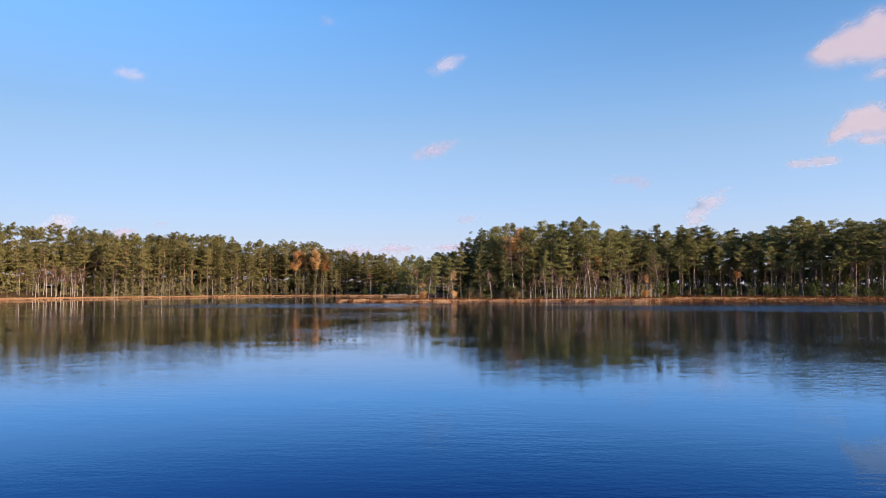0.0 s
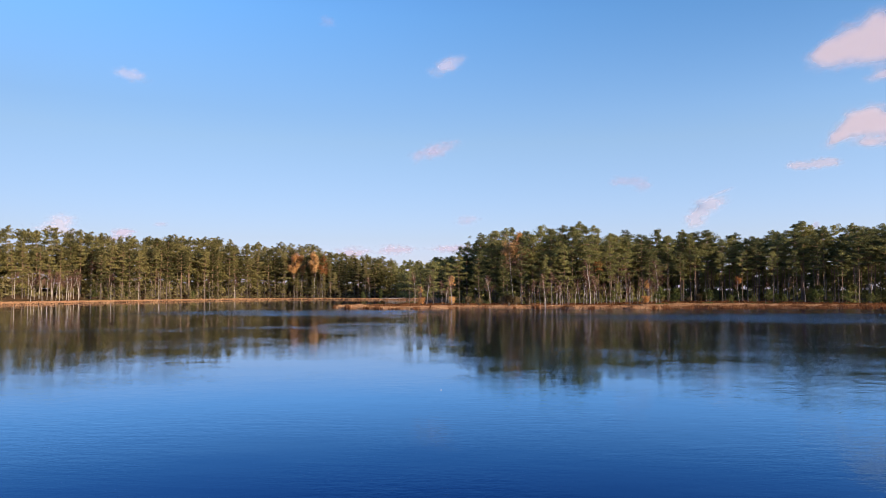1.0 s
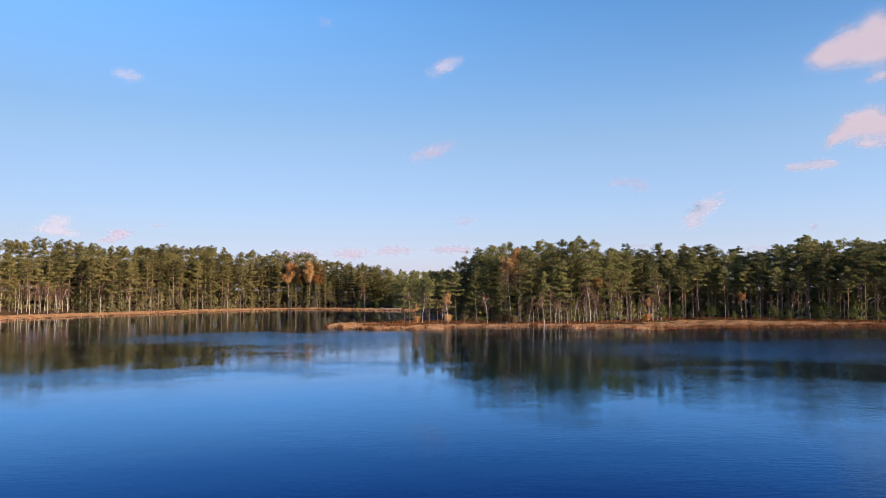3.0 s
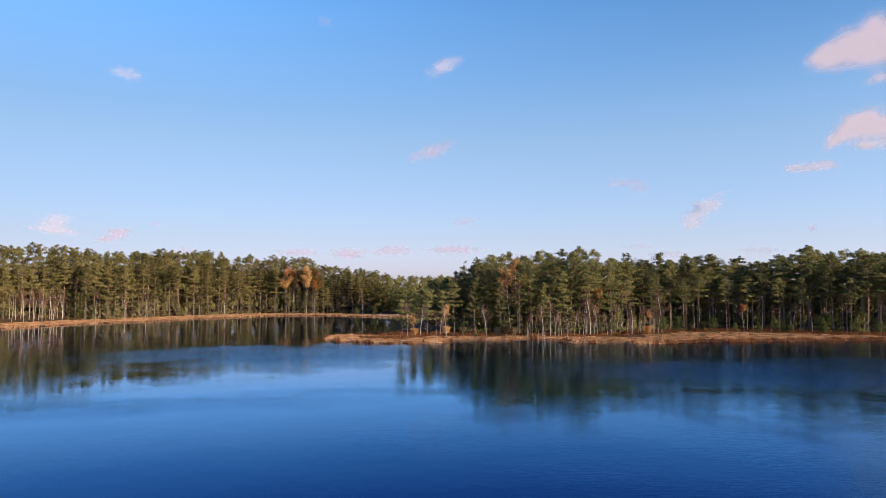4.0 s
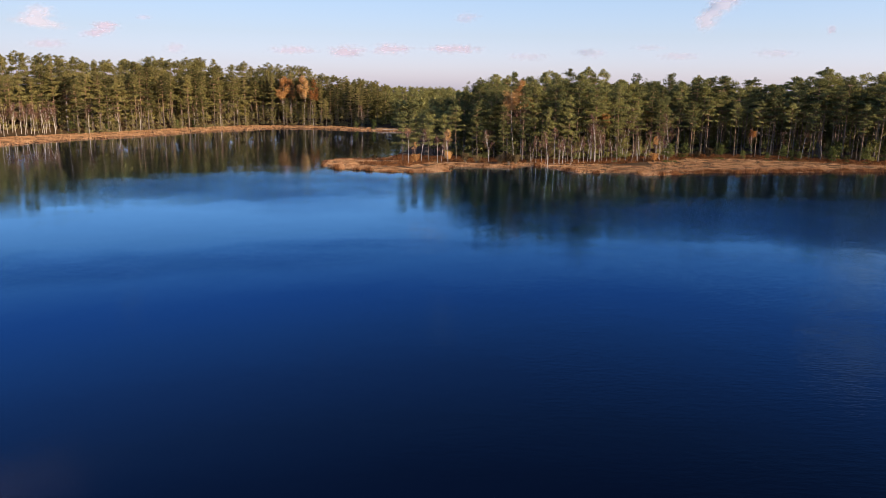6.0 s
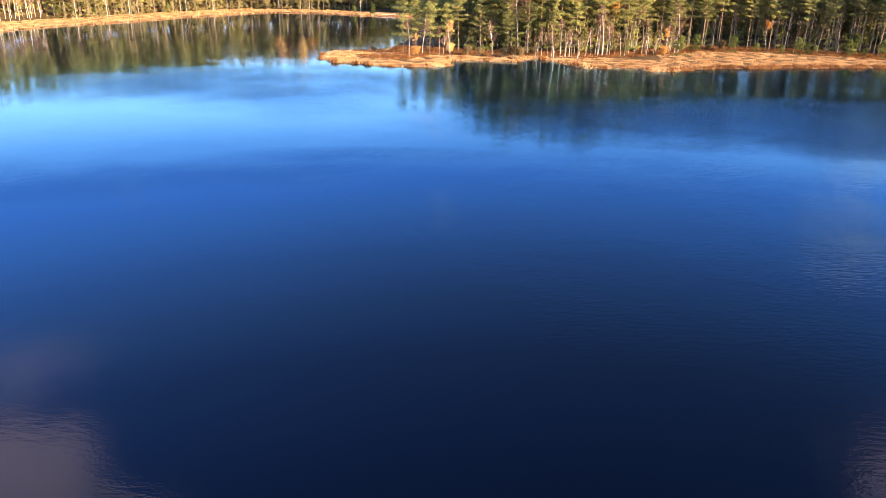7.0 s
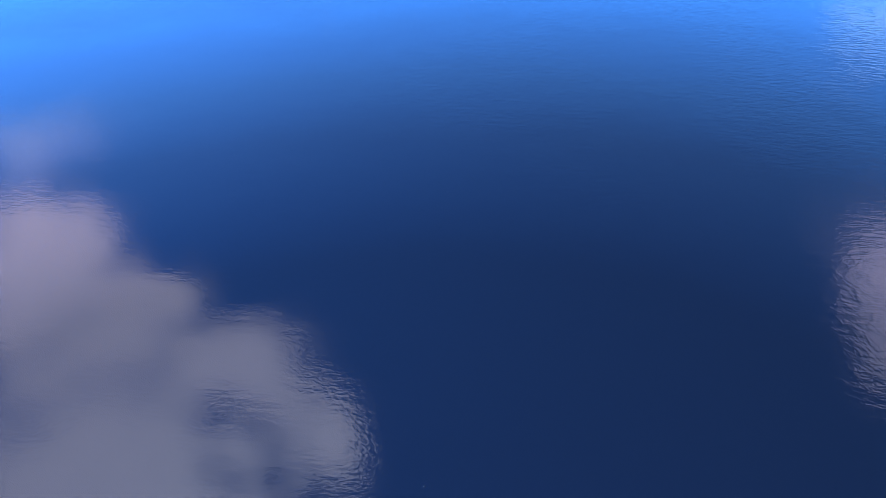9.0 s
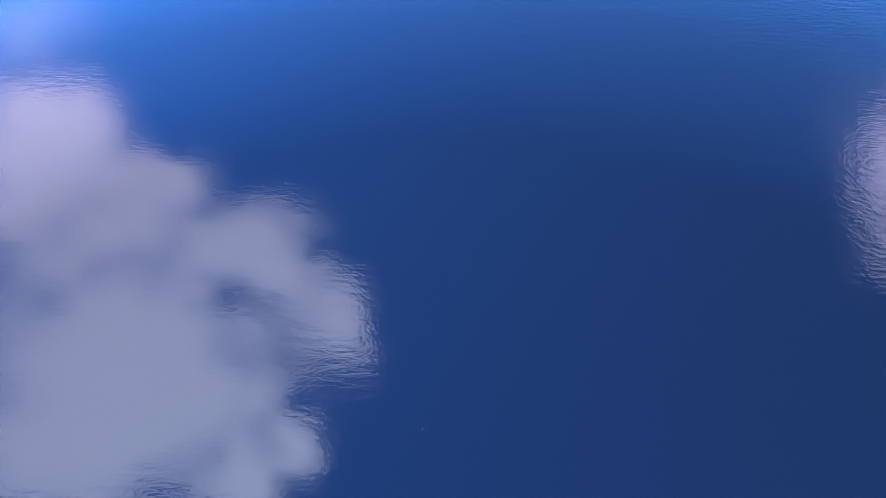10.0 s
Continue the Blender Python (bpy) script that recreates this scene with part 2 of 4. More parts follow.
    nt.links.new(both.outputs[0], nt.nodes["Material Output"].inputs[0])
    return m


BREEZE = [
    (54, 113, 54, 22, 2, 0.85),
    # wide faint patch, added to darken the reflections in the east
    (46, 84, 50, 66, 0, 0.25),
    (44, 150, 80, 15, 2, 0.40),
    (-31, 132, 33, 21, 2, 0.6),
    (-32, 75, 30, 6, 6, 0.22),
    (-8, 84, 18, 5, 12, 0.25),
]


def cloud_material(name, colour):
    """Vapour: as thick as the mesh's vapour attribute says, lit through and through."""
    m, nt, b = material(name)
    nt.nodes.remove(b)
    thick = nt.nodes.new("ShaderNodeAttribute")
    thick.attribute_name = "vapour"
    dif = nt.nodes.new("ShaderNodeBsdfDiffuse")
    tra = nt.nodes.new("ShaderNodeBsdfTranslucent")
    for s_ in (dif, tra):
        s_.inputs[0].default_value = (*colour, 1)
    body = nt.nodes.new("ShaderNodeMixShader")
    body.inputs[0].default_value = 0.35
    nt.links.new(dif.outputs[0], body.inputs[1])
    nt.links.new(tra.outputs[0], body.inputs[2])
    clear = nt.nodes.new("ShaderNodeBsdfTransparent")
    mx = nt.nodes.new("ShaderNodeMixShader")
    nt.links.new(thick.outputs["Fac"], mx.inputs[0])
    nt.links.new(clear.outputs[0], mx.inputs[1])
    nt.links.new(body.outputs[0], mx.inputs[2])
    nt.links.new(mx.outputs[0], nt.nodes["Material Output"].inputs[0])
    return m


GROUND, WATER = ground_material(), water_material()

# ---- plan of the lake: its banks, metres ----
WEST_BANK = [(-120, 30), (-116, 100), (-122, 160), (-124.5, 190), (-122.5, 204), (-120, 214), (-116.5, 224), (-112, 233), (-107, 241.5), (-103, 252), (-99, 264), (-92, 277), (-86, 289)]
NORTH_SPIT = [(-78, 302), (-63, 303), (-52, 299), (-42, 294), (-28, 294)]
INLET = [(-20, 284), (-18, 262), (-17, 235), (-18, 205), (-19, 188)]
TONGUE = [(-21, 178), (-25, 177), (-30, 176.5), (-32.6, 172), (-31.8, 164), (-28, 158), (-21, 155.3), (-14, 153.4), (-8, 154), (-5.2, 157), (-4.3, 165)]
NORTH_BANK = [(-1, 166), (4, 166), (8.2, 166), (9.8, 169.5), (13.7, 172.5), (16.5, 168), (19.5, 162), (21.5, 158), (27, 159.6), (31, 160), (33.5, 155.2), (38, 156.8), (45, 161.5), (51, 164.3), (57, 164.3), (64, 167.3), (79, 170.2)]
EAST_BANK = [(92, 173), (110, 175), (130, 172), (152, 160), (176, 128), (188, 60), (170, -40), (110, -120), (10, -150), (-80, -120), (-120, -50)]
LAKE = np.array(WEST_BANK + NORTH_SPIT + INLET + TONGUE + NORTH_BANK + EAST_BANK, float)


def shore_distance(x, y):
    """Metres from the waterline: above 0 on land, below 0 on the lake."""
    p = np.stack([np.asarray(x, float).ravel(), np.asarray(y, float).ravel()], 1)
    best = np.full(len(p), 1e9)
    inside = np.zeros(len(p), bool)
    for a, b in zip(LAKE, np.roll(LAKE, -1, 0)):
        d = b - a
        k = np.clip(((p - a) @ d) / (d @ d), 0, 1)
        best = np.minimum(best, np.hypot(*(p - a - k[:, None] * d).T))
        if abs(d[1]) > 1e-9:
            cross = ((a[1] > p[:, 1]) != (b[1] > p[:, 1])) & (p[:, 0] < d[0] * (p[:, 1] - a[1]) / d[1] + a[0])
            inside ^= cross
    wobble = np.array([0.9 * noise.noise((u / 5, v / 5, 0)) + 0.35 * noise.noise((u / 1.7, v / 1.7, 3)) for u, v in p])
    return np.where(inside, -best, best) + wobble * np.clip(1.2 - best / 60, 0, 1)


def ground_height(x, y):
    d = shore_distance(x, y)
    x, y = np.asarray(x, float).ravel(), np.asarray(y, float).ravel()
    low = np.maximum(-1.6, d * 0.4)
    up = 0.32 * np.clip(d / 1.2, 0, 1)
    west = np.clip((-x - 35) / 30, 0, 1)
    up = up + west * 0.25 * np.clip(d - 24, 0, 16) + (1 - west) * 0.02 * np.clip(d - 10, 0, 40)
    rough = np.array([0.18 * noise.noise((u / 2.5, v / 2.5, 7)) for u, v in zip(x, y)])
    return np.where(d < 0, low, up + rough * np.clip(d / 3, 0, 1))


def mesh_from(name, verts, faces, mats, which=None, smooth=False):
    """A mesh of triangles or of quads out of arrays."""
    verts, faces = np.asarray(verts, np.float32), np.asarray(faces, np.int32)
    me = bpy.data.meshes.new(name)
    k = faces.shape[1]
    me.vertices.add(len(verts))
    me.vertices.foreach_set("co", verts.ravel())
    me.loops.add(faces.size)
    me.loops.foreach_set("vertex_index", faces.ravel())
    me.polygons.add(len(faces))
    me.polygons.foreach_set("loop_start", np.arange(0, faces.size, k, dtype=np.int32))
    me.polygons.foreach_set("loop_total", np.full(len(faces), k, np.int32))
    for m in mats:
        me.materials.append(m)
    if which is not None:
        me.polygons.foreach_set("material_index", np.asarray(which, np.int32))
    me.polygons.foreach_set("use_smooth", np.full(len(faces), smooth))
    me.update(calc_edges=True)
    return me


def spread(fine0, fine1, step, far0, far1):
    """Grid lines: even between fine0 and fine1, wider and wider out to far0 and far1."""
    mid = list(np.arange(fine0, fine1 + 1e-6, step))
    for sign, end in ((-1, far0), (1, far1)):
        at, s_ = (mid[0] if sign < 0 else mid[-1]), step
        while (end - at) * sign > 0:
            s_ = min(s_ * 1.25, 400)
            at += sign * s_
            mid.insert(0, at) if sign < 0 else mid.append(at)
    return np.array(mid)


def build_ground():
    xs, ys = spread(-150, 125, 1.25, -4200, 4200), spread(145, 312, 1.25, -4200, 4600)
    gx, gy = np.meshgrid(xs, ys)
    z = ground_height(gx, gy)
    n, k = len(ys), len(xs)
    idx = np.arange(n * k).reshape(n, k)
    quads = np.stack([idx[:-1, :-1], idx[:-1, 1:], idx[1:, 1:], idx[1:, :-1]], -1).reshape(-1, 4)
    me = mesh_from("ground", np.stack([gx.ravel(), gy.ravel(), z], 1), quads, [GROUND], smooth=True)
    tagged(new("ground", me), "brown heath and forest floor around the lake", "ground", kind="structure")


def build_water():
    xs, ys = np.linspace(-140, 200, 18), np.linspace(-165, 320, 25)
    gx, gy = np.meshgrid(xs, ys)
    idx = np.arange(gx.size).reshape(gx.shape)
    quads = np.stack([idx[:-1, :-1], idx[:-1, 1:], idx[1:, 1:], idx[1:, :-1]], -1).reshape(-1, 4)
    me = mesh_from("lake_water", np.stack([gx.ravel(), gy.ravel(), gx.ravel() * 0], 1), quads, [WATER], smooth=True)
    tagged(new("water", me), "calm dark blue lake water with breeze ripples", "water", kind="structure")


build_ground()
build_water()


# ---- clouds ----
CLOUD = cloud_material("cloud_vapour", (0.42, 0.385, 0.46))
CLOUD_THIN = cloud_material("thin_cloud_vapour", (0.36, 0.30, 0.40))
CLOUD_BANK = cloud_material("cloud_bank_vapour", (0.93, 0.785, 1.0))
CLOUD_GROUP = "small fair-weather clouds"
SMALL = "small pinkish white cumulus cloud in the blue sky"
FAINT = "thin faint pinkish wisp of cloud low in the sky"
BIG = "large soft grey-white cloud high over the lake"


def way_to(azimuth, elevation):
    az, el = radians(azimuth), radians(elevation)
    return Vector((math.sin(az) * math.cos(el), math.cos(az) * math.cos(el), math.sin(el)))


def cloud(lobes, mat, label, thickest, ragged=0.38, hem=(0.08, 1.05), bulge=0.06, away=None):
    """A cloud some kilometres off, of soft lobes: azimuth, elevation, half width, half height, tilt (degrees), weight.
    It lies in a plane turned half to the lake and half to the sun, and bulges where it is thick."""
    rows = np.array(lobes, float)
    body = rows[rows[:, 5] > 0]
    az0, el0 = (body[:, :2] * body[:, 5:]).sum(0) / body[:, 5].sum()
    flat = math.cos(radians(el0))
    size = float(np.mean(body[:, 3]))
    step = max(size / 7, 0.05)
    away = away or 3500 - 14 * az0
    reach = np.maximum(body[:, 2], body[:, 3]) * 1.9
    high = np.minimum(body[:, 2] * abs(np.sin(np.radians(body[:, 4]))) + body[:, 3], body[:, 2] + body[:, 3]) * 1.9
    us = np.arange(((body[:, 0] - az0) * flat - reach).min(), ((body[:, 0] - az0) * flat + reach).max() + step, step)
    vs = np.arange((body[:, 1] - el0 - high).min(), (body[:, 1] - el0 + high).max() + step, step)
    gu, gv = np.meshgrid(us, vs)
    dense = np.zeros(gu.shape)
    for az, el, ra, re, tilt, weight in rows:
        du, dv = gu - (az - az0) * flat, gv - (el - el0)
        c, s_ = math.cos(radians(tilt)), math.sin(radians(tilt))
        dense += weight * np.exp(-((du * c + dv * s_) / ra) ** 2 - ((dv * c - du * s_) / re) ** 2)
    wisps = np.array([noise.fractal((u / size * 0.8 + az0, v / size * 1.1 + el0, 5), 1.0, 2.0, 3) for u, v in zip(gu.ravel(), gv.ravel())]).reshape(gu.shape)
    k = np.clip((dense + ragged * wisps * np.clip(dense * 2.5, 0, 1) - hem[0]) / (hem[1] - hem[0]), 0, 1)
    k = k * k * (3 - 2 * k)
    heart = way_to(az0, el0)
    side = (to_sun - heart).normalized()
    metres = away * radians(size) * bulge
    verts = []
    for u, v, d in zip(gu.ravel(), gv.ravel(), np.clip(dense, 0, 1.2).ravel()):
        way = way_to(az0 + u / flat, el0 + v)
        verts.append(way * (away * heart.dot(side) / way.dot(side) - metres * d))
    n, m = gu.shape
    idx = np.arange(n * m).reshape(n, m)
    quads = np.stack([idx[:-1, :-1], idx[:-1, 1:], idx[1:, 1:], idx[1:, :-1]], -1).reshape(-1, 4)
    me = mesh_from("cloud", [tuple(p) for p in verts], quads, [mat], smooth=True)
    me.attributes.new("vapour", "FLOAT", "POINT").data.foreach_set("value", (k.ravel() * thickest).astype(np.float32))
    return tagged(new("cloud", me), label, "cloud", CLOUD_GROUP)


cloud([(25.5, 16.3, 1.1, 0.77, 20, 1), (27.0, 16.6, 1.5, 1.2, 19, 1), (28.6, 16.9, 1.6, 1.3, 1, 1), (30.4, 16.8, 1.8, 1.6, -11, 1), (28.8, 14.4, 0.9, 0.34, 5, 0.8)], CLOUD, SMALL, 0.9, hem=(0.10, 1.25), away=2800)
cloud([(26.2, 10.7, 1.0, 0.46, 34, 1), (27.3, 11.4, 1.1, 0.9, 22, 1), (28.3, 11.6, 1.1, 0.9, -7, 1), (29.6, 10.9, 1.3, 1.0, -7, 1), (28.1, 10.1, 0.8, 0.38, -6, 0.7)], CLOUD, SMALL, 0.9, hem=(0.10, 1.25), away=2800)
cloud([(23.5, 8.9, 0.65, 0.28, -4, 1), (24.7, 8.9, 1.0, 0.32, -1, 1), (25.6, 9.0, 0.62, 0.31, -5, 1)], CLOUD, SMALL, 0.55)
cloud([(17.7, 6.5, 1.1, 0.5, 8, 1), (16.5, 5.3, 0.68, 0.63, 19, 1), (18.5, 7.3, 0.9, 0.12, 19, 0.6), (17.1, 5.9, 0.8, 0.5, 30, 0.6)], CLOUD, SMALL, 0.5, bulge=0.03)
cloud([(-2.4, 17.5, 1.3, 0.59, 24, 1)], CLOUD, SMALL, 0.5)
cloud([(-3.5, 11.0, 1.7, 0.53, 18, 1)], CLOUD_THIN, SMALL, 0.5)
cloud([(-26.4, 15.5, 1.0, 0.44, -6, 1)], CLOUD, SMALL, 0.36)
cloud([(-30.7, 4.8, 0.9, 0.54, 9, 1), (-30.7, 4.2, 1.7, 0.27, -6, 1)], CLOUD, SMALL, 0.5)
cloud([(-27.1, 3.8, 1.1, 0.28, 13, 1), (-26.7, 4.3, 0.75, 0.2, 2, 1)], CLOUD_THIN, SMALL, 0.6)
cloud([(-30.3, 2.9, 1.2, 0.32, 2, 1)], CLOUD_THIN, FAINT, 0.35)
cloud([(-22.2, 2.9, 0.72, 0.34, 2, 1)], CLOUD_THIN, FAINT, 0.3)
cloud([(-13.8, 3.0, 1.6, 0.31, 1, 1)], CLOUD_THIN, FAINT, 0.45)
cloud([(-9.9, 3.0, 1.3, 0.44, 1, 1)], CLOUD_THIN, FAINT, 0.6)
cloud([(-6.5, 3.2, 1.5, 0.4, 1, 1)], CLOUD_THIN, FAINT, 0.55)
cloud([(-1.7, 3.3, 2.0, 0.36, 0, 1)], CLOUD_THIN, FAINT, 0.55)
cloud([(-1.0, 5.4, 0.71, 0.22, 0, 1)], CLOUD_THIN, FAINT, 0.25)
cloud([(3.9, 2.8, 1.5, 0.27, 0, 1)], CLOUD_THIN, FAINT, 0.25)
cloud([(8.5, 3.1, 1.1, 0.35, 0, 1)], CLOUD_THIN, FAINT, 0.3)
cloud([(14.8, 2.9, 1.4, 0.26, 0, 1)], CLOUD_THIN, FAINT, 0.28)
cloud([(12.7, 3.5, 1.1, 0.22, 0, 1)], CLOUD_THIN, FAINT, 0.2)
cloud([(21.3, 3.1, 1.3, 0.29, -1, 1)], CLOUD_THIN, FAINT, 0.25)
cloud([(24.6, 4.6, 0.28, 0.28, -2, 1)], CLOUD_THIN, FAINT, 0.4)
cloud([(-24.1, 4.9, 0.46, 0.16, 2, 1)], CLOUD_THIN, FAINT, 0.3)
cloud([(11.4, 8.4, 1.0, 0.39, 3, 1), (12.8, 8.1, 0.66, 0.51, -2, 1)], CLOUD_THIN, FAINT, 0.28)
cloud([(-0.7, 5.7, 0.89, 0.27, 0, 1)], CLOUD_THIN, FAINT, 0.25)
cloud([(-12.0, 20.5, 0.59, 0.36, 3, 1)], CLOUD_THIN, FAINT, 0.15)
cloud([(-36.6, 31.6, 3.0, 2.3, 17, 1), (-38.7, 37.6, 6.1, 3.9, 20, 1), (-30.3, 38.4, 2.6, 1.7, 26, 1), (-28.0, 43.9, 3.8, 2.5, 35, 0.7), (-22.1, 44.1, 3.9, 2.6, 10, 0.6), (-20.3, 48.4, 3.5, 2.6, 50, 0.8), (-15.2, 53.0, 3.2, 3.5, 6, 1), (-39.7, 46.0, 8.8, 5.6, 22, 1), (-38.8, 54.6, 7.9, 5.3, 23, 1), (-52.4, 52.7, 8.2, 6.0, 35, 1), (-34.1, 62.7, 3.7, 4.0, 23, 1), (-24.8, 61.2, 2.6, 2.3, 16, 1), (-27.4, 50.3, 1.9, 1.9, 17, 0.24), (-30.0, 41.9, 1.2, 1.2, 17, -0.25), (-35.3, 59.5, 1.2, 1.0, 26, -0.5), (-23.4, 57.7, 1.5, 1.4, 15, -0.4), (-40.3, 33.3, 4.1, 3.0, 20, 0.6), (-26.8, 56.2, 3.0, 2.2, 20, 0.55), (-26.0, 51.9, 2.6, 2.0, 0, 0.34)], CLOUD_BANK, BIG, 0.97, 0.42, (0.02, 1.2), away=1500)
cloud([(-35.2, 26.6, 5.4, 2.3, -7, 0.6), (-40.0, 26.9, 3.8, 4.1, 16, 0.6)], CLOUD_BANK, BIG, 0.25, 0.4, (0.02, 1.0), away=1500)
cloud([(35.6, 32.9, 2.2, 3.0, -26, 1), (38.8, 37.5, 1.5, 1.8, -31, 0.9), (31.0, 30.1, 2.3, 2.2, -21, 0.28), (39.1, 32.7, 2.6, 5.0, -29, 1)], CLOUD_BANK, BIG, 0.95, 0.35, (0.05, 1.3), away=1500)


# ---- trees ----
def tube(path, radii, sides=6):
    """A tapered tube along path: vertices and triangles."""
    path, n = np.asarray(path, float), len(path)
    ring = np.linspace(0, 2 * np.pi, sides, endpoint=False)
    along = np.gradient(path, axis=0)
    along /= np.linalg.norm(along, axis=1)[:, None]
    helper = np.where(np.abs(along[:, 2:3]) > 0.9, [[1.0, 0, 0]], [[0, 0, 1.0]])
    a = np.cross(along, helper)
    a /= np.linalg.norm(a, axis=1)[:, None]
    b = np.cross(along, a)
    v = path[:, None] + np.asarray(radii)[:, None, None] * (np.cos(ring)[None, :, None] * a[:, None] + np.sin(ring)[None, :, None] * b[:, None])
    f = []
    for i in range(n - 1):
        for j in range(sides):
            p, q = i * sides + j, i * sides + (j + 1) % sides
            f += [(p, q, q + sides), (p, q + sides, p + sides)]
    return v.reshape(-1, 3), np.array(f)


def join(pieces):
    vs, fs, at = [], [], 0
    for v, f in pieces:
        vs.append(v)
        fs.append(np.asarray(f) + at)
        at += len(v)
    return np.concatenate(vs), np.concatenate(fs)


def sprays(rng, centres, radius, count, size, flat=0.5, lift=0.0):
    """Clumps of small needle or leaf sprays: count triangles scattered round each centre."""
    centres = np.asarray(centres, float)
    n = len(centres) * count
    c = np.repeat(centres, count, 0)
    r = np.repeat(np.broadcast_to(radius, len(centres)), count)[:, None]
    u = rng.normal(size=(n, 3))
    u /= np.linalg.norm(u, axis=1)[:, None]
    fl = np.repeat(np.broadcast_to(flat, len(centres)), count)
    p = c + u * r * rng.uniform(0.15, 1.0, (n, 1)) ** 0.7 * np.stack([fl * 0 + 1, fl * 0 + 1, fl], 1)
    s = size * rng.uniform(0.6, 1.4, (n, 1))
    # sprays lie like shingles over each bough, and round the whole crown
    mid = (centres.min(0) + centres.max(0)) / 2
    axis = np.array([mid[0], mid[1], 0]) + [0, 0, 1] * np.clip(c[:, 2:3], centres[:, 2].min(), mid[2] + 0.3 * (centres[:, 2].max() - mid[2]))
    whole = p - axis
    whole /= np.linalg.norm(whole, axis=1)[:, None] + 1e-6
    nrm = whole * 0.6 + (p - c) / r * [0.6, 0.6, 1.0] + rng.normal(size=(n, 3)) * 0.5 + [0, 0, lift]
    nrm /= np.linalg.norm(nrm, axis=1)[:, None] + 1e-9
    # each spray is a slim tuft that points outwards and up
    out = (p - c) / r * [1, 1, 0.6] + whole * 0.5 + [0, 0, 0.35] + rng.normal(size=(n, 3)) * 0.55
    a = np.cross(nrm, out)
    a /= np.linalg.norm(a, axis=1)[:, None] + 1e-9
    b = np.cross(a, nrm)
    skew = rng.uniform(-0.3, 0.3, (n, 1))
    v = np.stack([p - a * s * 0.32, p + a * s * 0.32, p + (b + a * skew) * s * 1.25], 1).reshape(-1, 3)
    return v, np.arange(n * 3).reshape(-1, 3)


def pine(seed, height=20.0, bare=0.5, reach=3.0, limbs=26, count=22, cone=0.0, size=0.55, dead=6, sides=6, puff=0.0, gap=0.8, boughs=True):
    """A Scots pine: (wood vertices, triangles), (needle vertices, triangles)."""
    rng = np.random.default_rng(seed)
    h = np.linspace(0, 1, 9)
    bend = rng.normal(size=2) * 0.35
    path = np.stack([bend[0] * np.sin(h * 2.4) * h, bend[1] * np.sin(h * 2.9 + 0.6) * h, h * height - 0.15], 1)
    rad = height * 0.0078 * (1 - h * 0.86) * np.where(h == 0, 1.35, 1)
    wood = [tube(path, rad, sides)]
    centres, radii, flats = [], [], []
    lean = rng.uniform(0, 6.28)
    tiers = max(3, limbs // 4)
    for k in range(tiers * 4):
        tier = k // 4
        if k % 4 == 0:
            u = ((tier + rng.uniform(0.1, 0.7)) / tiers) ** 0.8
            turn, strong = rng.uniform(0, 6.28), rng.uniform(0.7, 1.15)
            sag = rng.normal() * 0.10
        z = bare + (1 - bare) * u * 0.96 + rng.normal() * 0.010
        az = turn + (k % 4) * 1.57 + rng.normal() * 0.35
        dome = (0.55 + 0.5 * np.sin(np.pi * (u * 0.75 + 0.2))) * (1 - 0.58 * u ** 3)
        tip = (1 - u) ** 0.85 + 0.12
        ln = reach * ((1 - cone) * dome + cone * tip) * strong * rng.uniform(0.4, 1.25) * (1 + 0.25 * np.cos(az - lean))
        rise = sag + rng.normal() * 0.06 + 0.45 * u * u
        base = np.array([np.interp(z, h, path[:, i]) for i in range(3)])
        way = np.array([np.cos(az), np.sin(az), rise])
        mid = base + way * ln * 0.5 + [0, 0, -0.06 * ln]
        end = base + way * ln + [0, 0, 0.10 * ln]
        if boughs:
            wood.append(tube([base, mid, end], [height * 0.0026, height * 0.0018, 0.012], 3))
        for s_ in np.arange(0.4 if ln > 1.2 else 0.7, 1.05, gap / max(ln, 0.8)):
            at = base + (end - base) * s_ + rng.normal(size=3) * [0.3, 0.3, 0.08]
            centres.append(at)
            radii.append(rng.uniform(0.55, 1.0) * (0.75 + 0.09 * reach) * (0.55 + 0.55 * gap))
            flats.append(0.24 + 0.25 * u ** 3 + puff)
    top = path[-1]
    for k in range(6):
        wide = 0.18 + 0.25 * k * (1 - 0.6 * cone)
        centres.append(top + rng.normal(size=3) * [wide, wide, 0.12] - [0, 0, 0.10 + 0.34 * k])
        radii.append(0.40 + 0.12 * k)
        flats.append(0.7)
    for k in range(dead):
        z = rng.uniform(bare * 0.4, bare)
        base = np.array([np.interp(z, h, path[:, i]) for i in range(3)])
        az, ln = rng.uniform(0, 6.28), rng.uniform(0.6, 1.8)
        wood.append(tube([base, base + [np.cos(az) * ln * 0.6, np.sin(az) * ln * 0.6, 0.05], base + [np.cos(az) * ln, np.sin(az) * ln, -0.2]], [0.04, 0.028, 0.008], 3))
    return join(wood), sprays(rng, centres, np.array(radii), count, size, np.array(flats), 0.2)


